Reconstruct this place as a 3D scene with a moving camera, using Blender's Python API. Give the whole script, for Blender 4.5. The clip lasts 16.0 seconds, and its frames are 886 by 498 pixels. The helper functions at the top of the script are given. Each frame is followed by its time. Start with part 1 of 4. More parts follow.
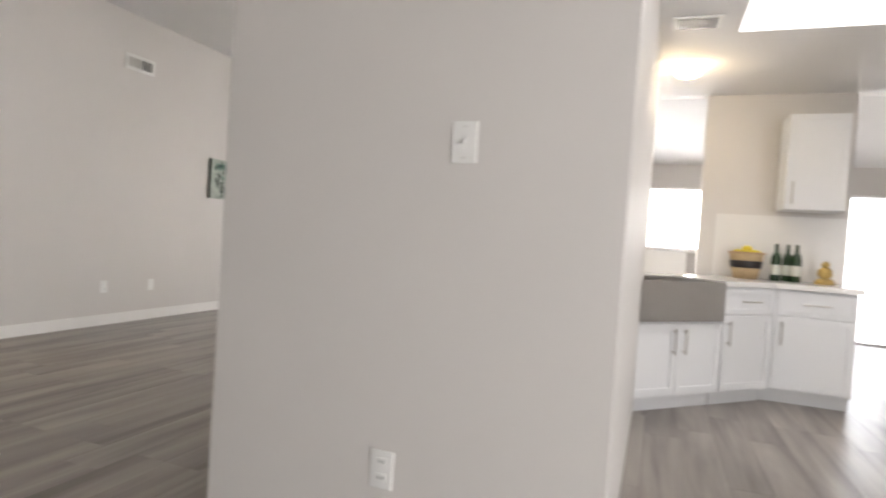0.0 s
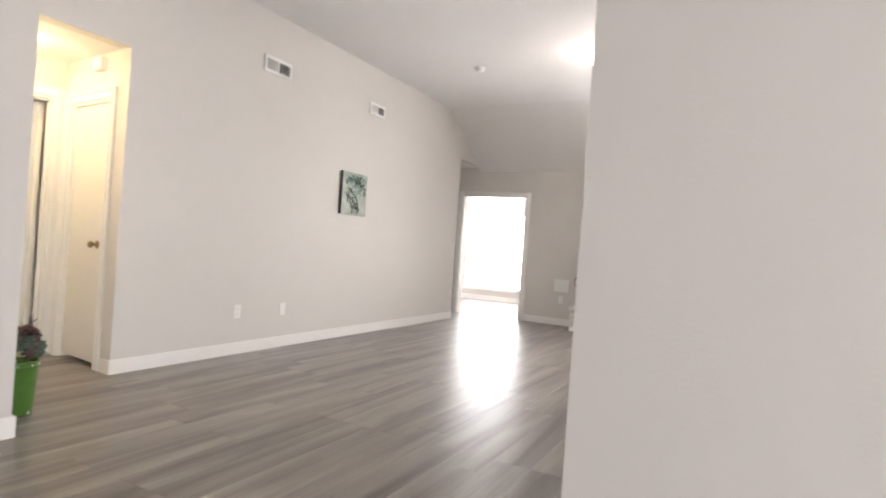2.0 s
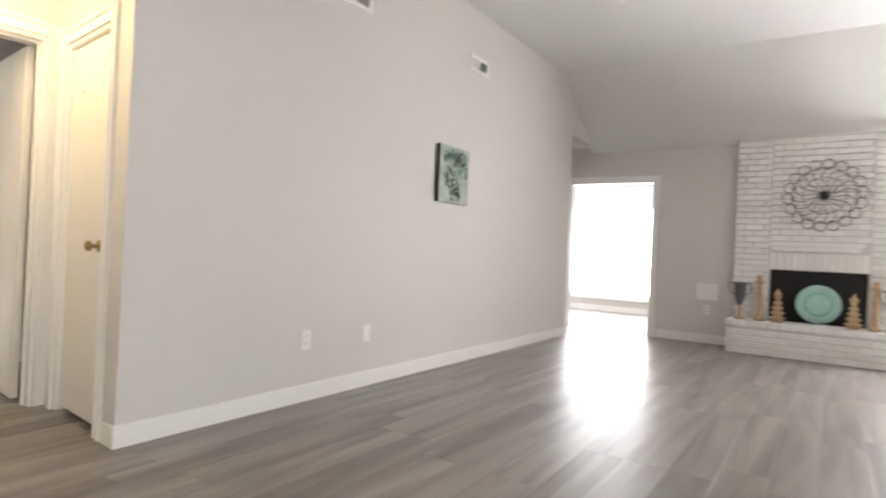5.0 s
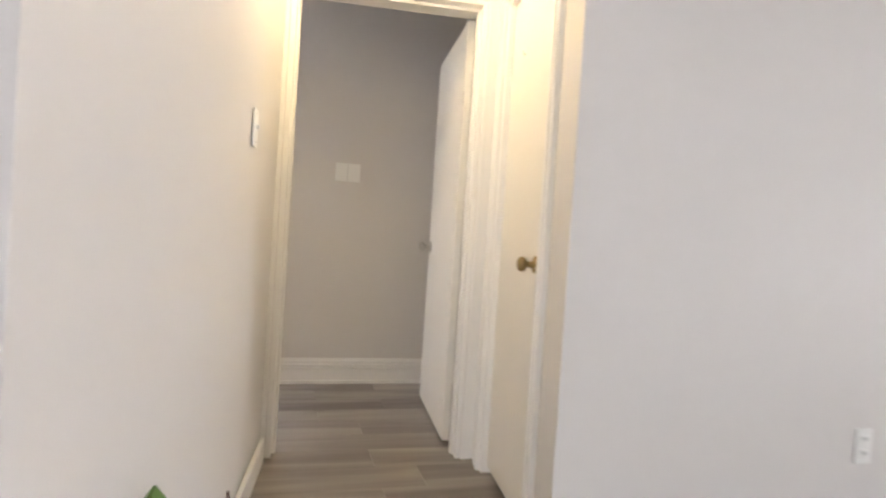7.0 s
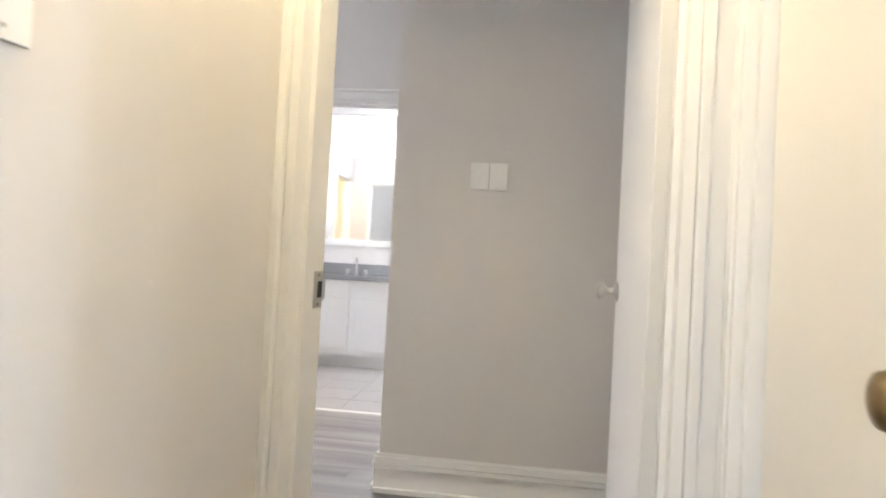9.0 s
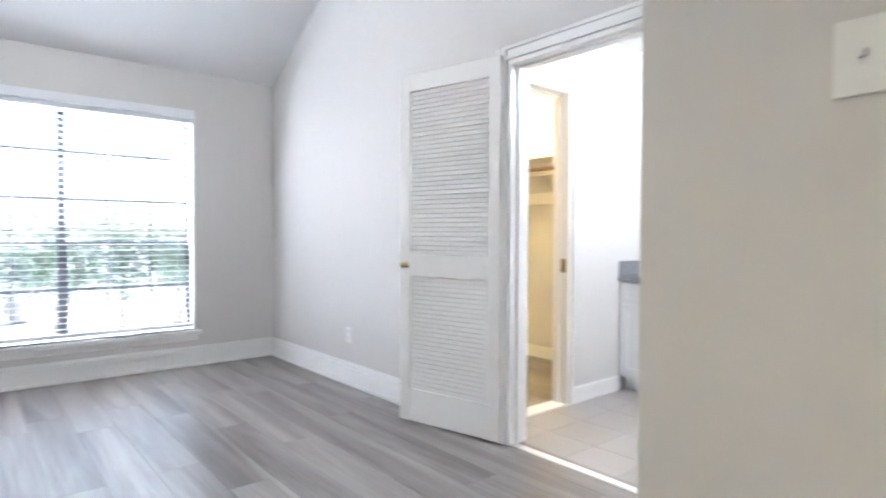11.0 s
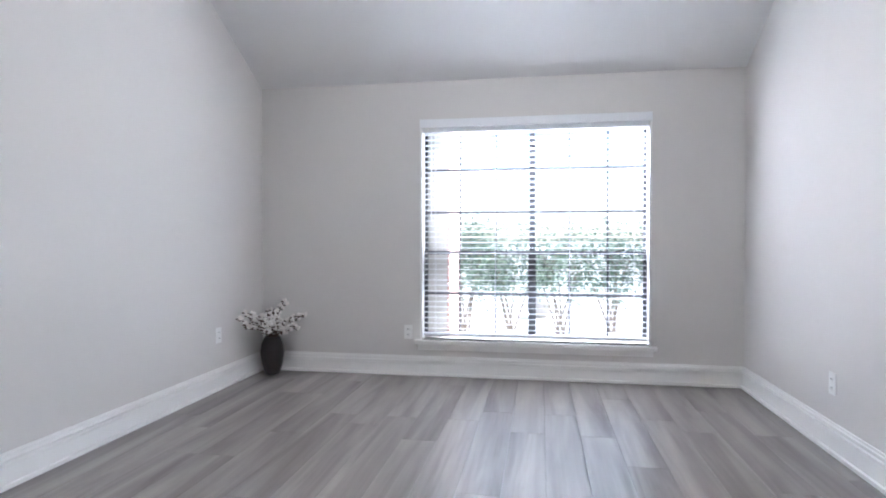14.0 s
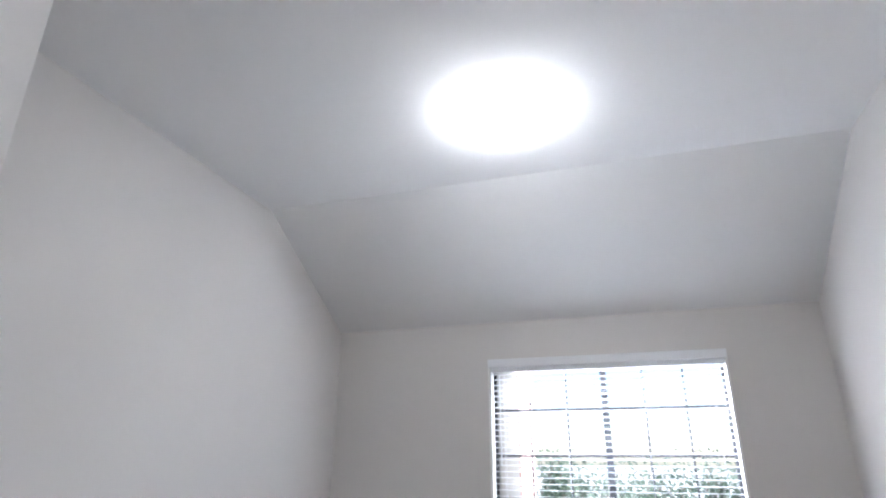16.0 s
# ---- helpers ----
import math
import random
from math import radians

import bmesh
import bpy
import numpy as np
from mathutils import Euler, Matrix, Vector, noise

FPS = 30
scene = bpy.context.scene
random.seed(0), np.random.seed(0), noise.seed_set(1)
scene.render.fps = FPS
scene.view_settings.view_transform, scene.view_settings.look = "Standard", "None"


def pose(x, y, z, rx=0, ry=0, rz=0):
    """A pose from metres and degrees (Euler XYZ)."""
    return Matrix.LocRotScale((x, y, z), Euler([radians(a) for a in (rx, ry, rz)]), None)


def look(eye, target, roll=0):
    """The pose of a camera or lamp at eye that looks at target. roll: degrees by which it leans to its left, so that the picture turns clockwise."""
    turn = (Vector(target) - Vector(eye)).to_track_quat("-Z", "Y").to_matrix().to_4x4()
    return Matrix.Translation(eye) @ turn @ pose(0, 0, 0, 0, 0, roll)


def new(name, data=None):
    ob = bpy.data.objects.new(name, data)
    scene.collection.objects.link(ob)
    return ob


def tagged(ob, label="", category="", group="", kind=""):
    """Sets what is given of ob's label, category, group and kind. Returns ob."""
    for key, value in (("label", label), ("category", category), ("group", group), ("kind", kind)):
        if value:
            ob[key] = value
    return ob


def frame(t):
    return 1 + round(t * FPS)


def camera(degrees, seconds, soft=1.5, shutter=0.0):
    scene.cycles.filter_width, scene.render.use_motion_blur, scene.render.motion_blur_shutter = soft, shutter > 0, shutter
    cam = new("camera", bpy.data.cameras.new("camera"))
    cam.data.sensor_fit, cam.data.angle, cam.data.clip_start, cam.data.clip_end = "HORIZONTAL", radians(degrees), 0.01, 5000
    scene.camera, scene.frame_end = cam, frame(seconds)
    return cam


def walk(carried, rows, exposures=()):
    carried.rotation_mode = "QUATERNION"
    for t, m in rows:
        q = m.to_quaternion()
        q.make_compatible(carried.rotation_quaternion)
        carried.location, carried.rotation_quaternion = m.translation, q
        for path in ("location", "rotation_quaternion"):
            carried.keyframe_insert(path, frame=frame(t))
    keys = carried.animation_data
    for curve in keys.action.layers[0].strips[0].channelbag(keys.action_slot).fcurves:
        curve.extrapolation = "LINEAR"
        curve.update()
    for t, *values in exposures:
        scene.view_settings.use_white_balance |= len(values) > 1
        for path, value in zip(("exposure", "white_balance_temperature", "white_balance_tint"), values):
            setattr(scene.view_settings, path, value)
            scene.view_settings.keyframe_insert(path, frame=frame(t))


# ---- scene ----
EXPOSURES = [(0, 0.85, 7000, 15), (1, 1.4, 7000, 16), (3, 1.25, 6950, 16), (5.5, 1.2, 6800, 14), (7, 1.3, 6600, 16), (8, 1.35, 6250, 13), (10.4, 1.75, 5800, 12), (11, 1.6, 5700, 10), (12.5, 1.25, 5700, 13), (13, 1.4, 5700, 13), (14.5, 1.3, 5700, 12), (16, 1.05, 5850, 12)]
cam = camera(75.3, 16.0, soft=1.9, shutter=0.5)
PATH = [
    (0, (1.202, -0.242, 1.114), (0.503, 1.631, 1.064), 3.8),
    (0.3, (1.044, -0.241, 1.095), (0.213, 1.578, 1.041), 4.1),
    (0.5, (0.946, -0.159, 1.11), (0.033, 1.619, 1.046), 4.1),
    (1, (0.649, -0.036, 1.101), (-0.36, 1.691, 1.055), 3.8),
    (1.5, (0.336, 0.081, 1.097), (-0.673, 1.807, 1.085), 3.9),
    (2, (0.094, 0.214, 1.081), (-0.843, 1.981, 1.075), 4.1),
    (2.5, (-0.167, 0.402, 1.113), (-0.97, 2.234, 1.11), 4.4),
    (3, (-0.394, 0.576, 1.079), (-1.161, 2.423, 1.073), 4.3),
    (3.2, (-0.494, 0.647, 1.076), (-1.269, 2.491, 1.074), 4.1),
    (5.3, (-1.363, 1.515, 0.971), (-2.628, 3.064, 0.966), 3.0),
    (5.5, (-1.479, 1.589, 0.971), (-2.863, 3.033, 0.953), 3.2),
    (6, (-1.767, 1.746, 0.969), (-3.457, 2.816, 0.935), 3.3),
    (6.5, (-2.081, 1.873, 0.971), (-3.919, 2.659, 0.922), 3.5),
    (7, (-2.407, 1.984, 0.983), (-4.336, 2.511, 0.948), 3.7),
    (7.5, (-2.719, 2.112, 0.999), (-4.7, 2.39, 0.975), 3.4),
    (8, (-3.06, 2.227, 0.995), (-5.058, 2.324, 0.985), 3.4),
    (8.2, (-3.213, 2.257, 0.999), (-5.212, 2.314, 1.004), 3.4),
    (10.3, (-4.542, 2.710, 1.033), (-6.269, 1.700, 1.020), 2.1),
    (10.4, (-4.623, 2.693, 1.040), (-6.313, 1.624, 1.019), 2.0),
    (10.5, (-4.704, 2.676, 1.046), (-6.356, 1.548, 1.018), 1.8),
    (11, (-5.124, 2.565, 1.098), (-6.410, 1.034, 1.051), 0.2),
    (11.5, (-5.268, 2.444, 1.053), (-6.295, 0.728, 1.028), 0.1),
    (12, (-5.409, 2.38, 1.049), (-6.107, 0.506, 1.045), 0.2),
    (12.5, (-5.572, 2.383, 1.041), (-5.858, 0.403, 1.032), -0.1),
    (13, (-5.672, 2.369, 1.055), (-5.586, 0.371, 1.039), -0.1),
    (13.5, (-5.677, 2.309, 1.079), (-5.396, 0.329, 1.049), -0.1),
    (14, (-5.771, 2.241, 1.128), (-5.437, 0.27, 1.098), -0.0),
    (14.5, (-5.822, 2.26, 1.221), (-5.436, 0.298, 1.272), 0.0),
    (15, (-5.904, 2.269, 1.196), (-5.431, 0.367, 1.595), -0.0),
    (15.5, (-5.954, 2.329, 1.244), (-5.411, 0.507, 1.867), 0.1),
    (16, (-5.939, 2.325, 1.306), (-5.356, 0.544, 2.005), 0.3),
]
walk(cam, [(t, look(eye, target, roll)) for t, eye, target, roll in PATH], exposures=EXPOSURES)

# ---------------------------------------------------------------- world, sun, large lights
world = bpy.data.worlds.new("sky")
scene.world = world
world.use_nodes = True
wn = world.node_tree.nodes
sky = wn.new("ShaderNodeTexSky")
sky.sky_type, sky.sun_disc = "NISHITA", False
sky.sun_elevation, sky.sun_rotation = radians(52), radians(265)
wn["Background"].inputs["Strength"].default_value = 0.15
world.node_tree.links.new(sky.outputs[0], wn["Background"].inputs["Color"])


def lamp(name, kind, m, energy, color=(1, 1, 1), size=1.0, size_y=None, radius=0.1):
    data = bpy.data.lights.new(name, kind)
    data.energy, data.color = energy, color
    if kind == "AREA":
        data.shape, data.size, data.size_y = "RECTANGLE", size, size_y or size
    elif kind == "POINT":
        data.shadow_soft_size = radius
    else:
        data.angle = radians(0.6)
    ob = new(name, data)
    ob.matrix_world = m
    return ob


DAY = (0.93, 0.97, 1.0)
lamp("sun", "SUN", look((-20, -6, 26), (0, 0, 0)), 4.5, (1.0, 0.96, 0.9))
# daylight standing in the window openings (opening centre -> into the room), except the bedroom's
lamp("daylight_far_window", "AREA", look((0.03, 9.13, 1.2), (0.03, 0, 1.0)), 45, DAY, 0.5, 1.65)
lamp("daylight_side_window", "AREA", look((1.4, 9.13, 1.58), (1.4, 0, 1.2)), 30, DAY, 0.75, 0.9)
lamp("daylight_patio_door", "AREA", look((3.8, 9.13, 1.0), (3.8, 0, 0.8)), 16, DAY, 1.0, 1.95)
lamp("daylight_back_room", "AREA", look((-4.5, 11.88, 1.1), (-4.5, 0, 0.6)), 50, DAY, 1.9, 1.65)
lamp("daylight_skylight", "AREA", look((2.2, 3.2, 3.1), (2.2, 3.2001, 0)), 18, DAY, 1.2, 1.0)
lamp("daylight_entry", "AREA", look((4.73, -1.2, 1.3), (-3, -0.2, 1.2)), 85, DAY, 2.2, 2.0)
# added fill: unseen panel outside above the window head, standing in for sky light
lamp("daylight_bedroom", "AREA", look((-5.7, -3.3, 3.0), (-5.7, -1.6, 0.9)), 630, DAY, 1.8, 0.9)

# ---------------------------------------------------------------- materials


def material(name, color, rough=0.5, metal=0.0, var=0.06, scale=4.0, bump=0.0, bscale=60.0, emit=None, spec=0.5):
    mat = bpy.data.materials.new(name)
    mat.use_nodes = True
    nt = mat.node_tree
    p = nt.nodes["Principled BSDF"]
    p.inputs["Roughness"].default_value, p.inputs["Metallic"].default_value = rough, metal
    p.inputs["Specular IOR Level"].default_value = spec
    if emit:
        p.inputs["Emission Color"].default_value = (*emit[0], 1)
        p.inputs["Emission Strength"].default_value = emit[1]
    geo = nt.nodes.new("ShaderNodeNewGeometry")
    big, fine = nt.nodes.new("ShaderNodeTexNoise"), nt.nodes.new("ShaderNodeTexNoise")
    big.inputs["Scale"].default_value, fine.inputs["Scale"].default_value = scale, bscale
    big.inputs["Detail"].default_value, fine.inputs["Detail"].default_value = 3, 4
    for n in (big, fine):
        nt.links.new(geo.outputs["Position"], n.inputs["Vector"])
    ramp = nt.nodes.new("ShaderNodeMix")
    ramp.data_type = "RGBA"
    ramp.inputs["A"].default_value = (*[c * (1 - var) for c in color], 1)
    ramp.inputs["B"].default_value = (*[min(1, c * (1 + var)) for c in color], 1)
    nt.links.new(big.outputs["Fac"], ramp.inputs["Factor"])
    nt.links.new(ramp.outputs["Result"], p.inputs["Base Color"])
    rr = nt.nodes.new("ShaderNodeMapRange")
    rr.inputs["To Min"].default_value, rr.inputs["To Max"].default_value = max(0, rough - 0.06), min(1, rough + 0.06)
    nt.links.new(fine.outputs["Fac"], rr.inputs["Value"])
    nt.links.new(rr.outputs[0], p.inputs["Roughness"])
    if bump:
        b = nt.nodes.new("ShaderNodeBump")
        b.inputs["Strength"].default_value, b.inputs["Distance"].default_value = bump, 0.004
        nt.links.new(fine.outputs["Fac"], b.inputs["Height"])
        nt.links.new(b.outputs[0], p.inputs["Normal"])
    return mat


def plank_material(name, dark, light):
    mat = bpy.data.materials.new(name)
    mat.use_nodes = True
    nt, L = mat.node_tree, mat.node_tree.links.new
    p = nt.nodes["Principled BSDF"]
    geo, info = nt.nodes.new("ShaderNodeNewGeometry"), nt.nodes.new("ShaderNodeObjectInfo")
    rnd = nt.nodes.new("ShaderNodeMath")
    L(info.outputs["Random"], rnd.inputs[0]), L(geo.outputs["Random Per Island"], rnd.inputs[1])
    shift = nt.nodes.new("ShaderNodeVectorMath")
    shift.operation = "MULTIPLY_ADD"
    comb = nt.nodes.new("ShaderNodeCombineXYZ")
    for i in range(3):
        L(rnd.outputs[0], comb.inputs[i])
    L(comb.outputs[0], shift.inputs[0])
    shift.inputs[1].default_value = (7, 31, 3)
    L(geo.outputs["Position"], shift.inputs[2])
    mp1, mp2 = nt.nodes.new("ShaderNodeMapping"), nt.nodes.new("ShaderNodeMapping")
    mp1.inputs["Scale"].default_value, mp2.inputs["Scale"].default_value = (7, 0.6, 1), (55, 1.3, 1)
    n1, n2 = nt.nodes.new("ShaderNodeTexNoise"), nt.nodes.new("ShaderNodeTexNoise")
    n1.inputs["Detail"].default_value, n2.inputs["Detail"].default_value = 4, 5
    n1.inputs["Scale"].default_value = n2.inputs["Scale"].default_value = 1.0
    n1.inputs["Distortion"].default_value = 0.6
    for mp, n in ((mp1, n1), (mp2, n2)):
        L(shift.outputs[0], mp.inputs["Vector"]), L(mp.outputs[0], n.inputs["Vector"])
    add = nt.nodes.new("ShaderNodeMath")
    add.operation = "MULTIPLY_ADD"
    L(n2.outputs["Fac"], add.inputs[0])
    add.inputs[1].default_value = 0.2
    L(n1.outputs["Fac"], add.inputs[2])
    add2 = nt.nodes.new("ShaderNodeMath")
    add2.operation = "MULTIPLY_ADD"
    L(rnd.outputs[0], add2.inputs[0])
    add2.inputs[1].default_value = 0.06
    L(add.outputs[0], add2.inputs[2])
    mr = nt.nodes.new("ShaderNodeMapRange")
    mr.inputs["From Min"].default_value, mr.inputs["From Max"].default_value = 0.44, 0.9
    L(add2.outputs[0], mr.inputs["Value"])
    mix = nt.nodes.new("ShaderNodeMix")
    mix.data_type = "RGBA"
    mix.inputs["A"].default_value, mix.inputs["B"].default_value = (*dark, 1), (*light, 1)
    L(mr.outputs[0], mix.inputs["Factor"]), L(mix.outputs["Result"], p.inputs["Base Color"])
    r2 = nt.nodes.new("ShaderNodeMapRange")
    r2.inputs["To Min"].default_value, r2.inputs["To Max"].default_value = 0.27, 0.4
    L(n2.outputs["Fac"], r2.inputs["Value"]), L(r2.outputs[0], p.inputs["Roughness"])
    bp = nt.nodes.new("ShaderNodeBump")
    bp.inputs["Strength"].default_value, bp.inputs["Distance"].default_value = 0.12, 0.002
    L(n2.outputs["Fac"], bp.inputs["Height"]), L(bp.outputs[0], p.inputs["Normal"])
    return mat


def random_material(name, a, b, rough, bump=0.3, bscale=40):
    """A material whose tone differs from piece to piece."""
    mat = material(name, a, rough, var=0.1, bump=bump, bscale=bscale)
    nt = mat.node_tree
    info, geo, s = nt.nodes.new("ShaderNodeObjectInfo"), nt.nodes.new("ShaderNodeNewGeometry"), nt.nodes.new("ShaderNodeMath")
    nt.links.new(info.outputs["Random"], s.inputs[0]), nt.links.new(geo.outputs["Random Per Island"], s.inputs[1])
    fr = nt.nodes.new("ShaderNodeMath")
    fr.operation = "FRACT"
    nt.links.new(s.outputs[0], fr.inputs[0])
    mix = nt.nodes.new("ShaderNodeMix")
    mix.data_type = "RGBA"
    mix.inputs["A"].default_value, mix.inputs["B"].default_value = (*a, 1), (*b, 1)
    nt.links.new(fr.outputs[0], mix.inputs["Factor"])
    nt.links.new(mix.outputs["Result"], nt.nodes["Principled BSDF"].inputs["Base Color"])
    return mat


def glass_material():
    mat = bpy.data.materials.new("window_glass")
    mat.use_nodes = True
    p = mat.node_tree.nodes["Principled BSDF"]
    p.inputs["Base Color"].default_value = (1, 1, 1, 1)
    p.inputs["Transmission Weight"].default_value, p.inputs["Roughness"].default_value, p.inputs["IOR"].default_value = 1, 0, 1.1
    return mat


PAINT = material("greige_wall_paint", (0.66, 0.635, 0.61), 0.55, var=0.02, scale=1.2, bump=0.12, bscale=130)
CEIL = material("white_ceiling_paint", (0.78, 0.775, 0.77), 0.8, var=0.02, scale=1.5, bump=0.3, bscale=90)
TRIM = material("white_gloss_trim", (0.85, 0.84, 0.82), 0.32, var=0.02, scale=3)
DOORW = material("white_door_paint", (0.83, 0.81, 0.77), 0.4, var=0.025, scale=2.5, bump=0.02, bscale=40)
WHITE = material("white_plastic", (0.82, 0.82, 0.8), 0.35, var=0.02)
PLANK = plank_material("grey_oak_vinyl_plank", (0.12, 0.105, 0.096), (0.36, 0.326, 0.30))
GAP = material("dark_joint", (0.05, 0.045, 0.04), 0.9)
BRASS = material("antique_brass", (0.30, 0.22, 0.11), 0.32, 1.0, var=0.2, scale=30)
NICKEL = material("brushed_nickel", (0.55, 0.53, 0.5), 0.3, 1.0, var=0.08, scale=40)
STEEL = material("stainless_steel", (0.5, 0.49, 0.48), 0.28, 1.0, var=0.08, scale=8, bump=0.05, bscale=200)
DARK = material("dark_slot", (0.03, 0.03, 0.03), 0.7)
BRONZE = material("dark_bronze_window_frame", (0.05, 0.05, 0.055), 0.45, 0.4, var=0.1)
SLAT = material("white_blind_slat", (0.8, 0.81, 0.83), 0.45, var=0.02)
GLASS = glass_material()
BRICKW = random_material("white_painted_brick", (0.74, 0.725, 0.70), (0.82, 0.80, 0.78), 0.6, 0.5, 50)
MORTARW = material("white_painted_mortar", (0.62, 0.60, 0.58), 0.85, var=0.06, bump=0.4)
BRICKR = random_material("red_brown_brick", (0.40, 0.23, 0.19), (0.50, 0.34, 0.29), 0.85, 0.6, 70)
MORTAR = material("grey_mortar", (0.5, 0.47, 0.43), 0.95, var=0.1, bump=0.5)
SOOT = material("black_firebox", (0.012, 0.011, 0.011), 0.8, var=0.3, bump=0.4)
IRON = material("dark_wrought_iron", (0.06, 0.05, 0.045), 0.5, 0.7, var=0.2, scale=20)
TURQ = material("turquoise_glazed_ceramic", (0.16, 0.42, 0.40), 0.12, var=0.2, scale=14)
TURQ2 = material("pale_celadon_glaze", (0.33, 0.52, 0.46), 0.15, var=0.2, scale=14)
TIMBER = material("weathered_tan_wood", (0.46, 0.31, 0.18), 0.6, var=0.3, scale=25, bump=0.4)
PEWTER = material("grey_pewter", (0.16, 0.16, 0.17), 0.45, 0.5, var=0.2, scale=15)
GREEN = material("green_enamelled_tin", (0.07, 0.17, 0.03), 0.35, var=0.18, scale=9, bump=0.1)
CHIP = material("chipped_white_paint", (0.62, 0.64, 0.58), 0.6, var=0.1)
LEAFA = random_material("dark_green_succulent", (0.02, 0.042, 0.03), (0.06, 0.095, 0.065), 0.5, 0.2)
LEAFB = random_material("burgundy_succulent", (0.04, 0.012, 0.014), (0.085, 0.032, 0.03), 0.5, 0.2)
VASE = material("dark_brown_ceramic", (0.022, 0.017, 0.018), 0.35, var=0.25, scale=20, bump=0.2)
COTTON = random_material("white_blossom", (0.74, 0.68, 0.64), (0.88, 0.85, 0.82), 0.9, 0.3)
TWIG = material("dark_twig", (0.09, 0.06, 0.045), 0.8, var=0.2, scale=30)
HEDGE = random_material("shrub_leaf", (0.08, 0.13, 0.085), (0.17, 0.23, 0.16), 0.45, 0.1)
BARK = material("pale_bark", (0.22, 0.18, 0.14), 0.9, var=0.2, scale=12, bump=0.5)
CONC = material("pale_concrete", (0.62, 0.6, 0.56), 0.9, var=0.12, scale=1.5, bump=0.3)
TILE = random_material("pale_grey_floor_tile", (0.34, 0.32, 0.305), (0.37, 0.35, 0.335), 0.4, 0.1, 20)
GRANITE = material("speckled_grey_granite", (0.22, 0.22, 0.23), 0.2, var=0.5, scale=90)
QUARTZ = material("white_quartz", (0.8, 0.79, 0.77), 0.18, var=0.03, scale=6)
CABW = material("white_cabinet_lacquer", (0.80, 0.81, 0.82), 0.33, var=0.015)
MIRROR = material("mirror_silver", (0.92, 0.93, 0.93), 0.02, 1.0, var=0.0)
WICKER = material("tan_wicker", (0.5, 0.37, 0.22), 0.7, var=0.3, scale=60, bump=0.6)
LEMON = material("lemon_skin", (0.75, 0.6, 0.05), 0.4, var=0.1, scale=30, bump=0.2)
BOTTLE = material("dark_green_bottle", (0.02, 0.05, 0.02), 0.08, var=0.1)
GOLD = material("gold_resin", (0.5, 0.35, 0.12), 0.35, 0.6, var=0.2, scale=40)
BRASSP = material("polished_brass", (0.55, 0.44, 0.2), 0.22, 1.0, var=0.1)
BULB = material("frosted_lamp_glass", (0.9, 0.9, 0.88), 0.4, emit=((1.0, 0.97, 0.92), 9))
BULBW = material("warm_lamp_glass", (0.9, 0.85, 0.7), 0.4, emit=((1.0, 0.78, 0.42), 14))
SHADE = material("white_roller_blind", (0.75, 0.8, 0.84), 0.8, var=0.02)
CANVAS = material("pale_green_canvas", (0.42, 0.47, 0.42), 0.8, var=0.45, scale=9, bump=0.3, bscale=300)
INK = material("dark_ink", (0.03, 0.05, 0.045), 0.7, var=0.2)
INKG = material("teal_ink", (0.12, 0.25, 0.2), 0.7, var=0.3)
GRASS = material("lawn", (0.10, 0.14, 0.05), 0.9, var=0.3, scale=3, bump=0.6)

# ---------------------------------------------------------------- mesh helpers


def bx(bm, x0, y0, z0, x1, y1, z1, w=0.0):
    m = Matrix.LocRotScale(((x0 + x1) / 2, (y0 + y1) / 2, (z0 + z1) / 2), None, (abs(x1 - x0), abs(y1 - y0), abs(z1 - z0)))
    vs = bmesh.ops.create_cube(bm, size=1, matrix=m)["verts"]
    if w:
        es = list({e for v in vs for e in v.link_edges})
        bmesh.ops.bevel(bm, geom=es, offset=w, segments=2, affect="EDGES", profile=0.6)
    return bm


def cyl(bm, a, b, r0, r1=None, seg=12):
    a, b = Vector(a), Vector(b)
    d = b - a
    m = Matrix.Translation((a + b) / 2) @ d.to_track_quat("Z", "Y").to_matrix().to_4x4()
    bmesh.ops.create_cone(bm, cap_ends=True, segments=seg, radius1=r0, radius2=r0 if r1 is None else r1, depth=d.length, matrix=m)
    return bm


def tube(bm, pts, r, seg=6):
    for a, b in zip(pts, pts[1:]):
        cyl(bm, a, b, r, r, seg)
    return bm


def lathe(bm, profile, seg=28, at=(0, 0, 0), turn=None):
    """Turns a profile of (radius, height) round the z axis, then sets it at a place with a turn."""
    m = Matrix.Translation(at) @ (turn or Matrix.Identity(4))
    rings = []
    for r, z in profile:
        rings.append([bm.verts.new(m @ Vector((r * math.cos(2 * math.pi * i / seg), r * math.sin(2 * math.pi * i / seg), z))) for i in range(seg)])
    for a, b in zip(rings, rings[1:]):
        for i in range(seg):
            f = bm.faces.new((a[i], a[(i + 1) % seg], b[(i + 1) % seg], b[i]))
            f.smooth = True
    for ring in (rings[0], rings[-1]):
        bm.faces.new(ring)
    bmesh.ops.recalc_face_normals(bm, faces=bm.faces[:])
    return bm


def ball(bm, c, r, sub=1, scale=(1, 1, 1)):
    vs = bmesh.ops.create_icosphere(bm, subdivisions=sub, radius=r, matrix=Matrix.LocRotScale(c, None, scale))["verts"]
    for v in vs:
        for f in v.link_faces:
            f.smooth = True
    return bm


def B(*a, w=0.0):
    return bx(bmesh.new(), *a, w=w)


def part(name, bm, mat, parent=None, label=""):
    me = bpy.data.meshes.new(name)
    bm.to_mesh(me)
    bm.free()
    me.materials.append(mat)
    ob = new(name, me)
    if parent:
        ob.parent = parent
    if label:
        ob["label"] = label
    return ob


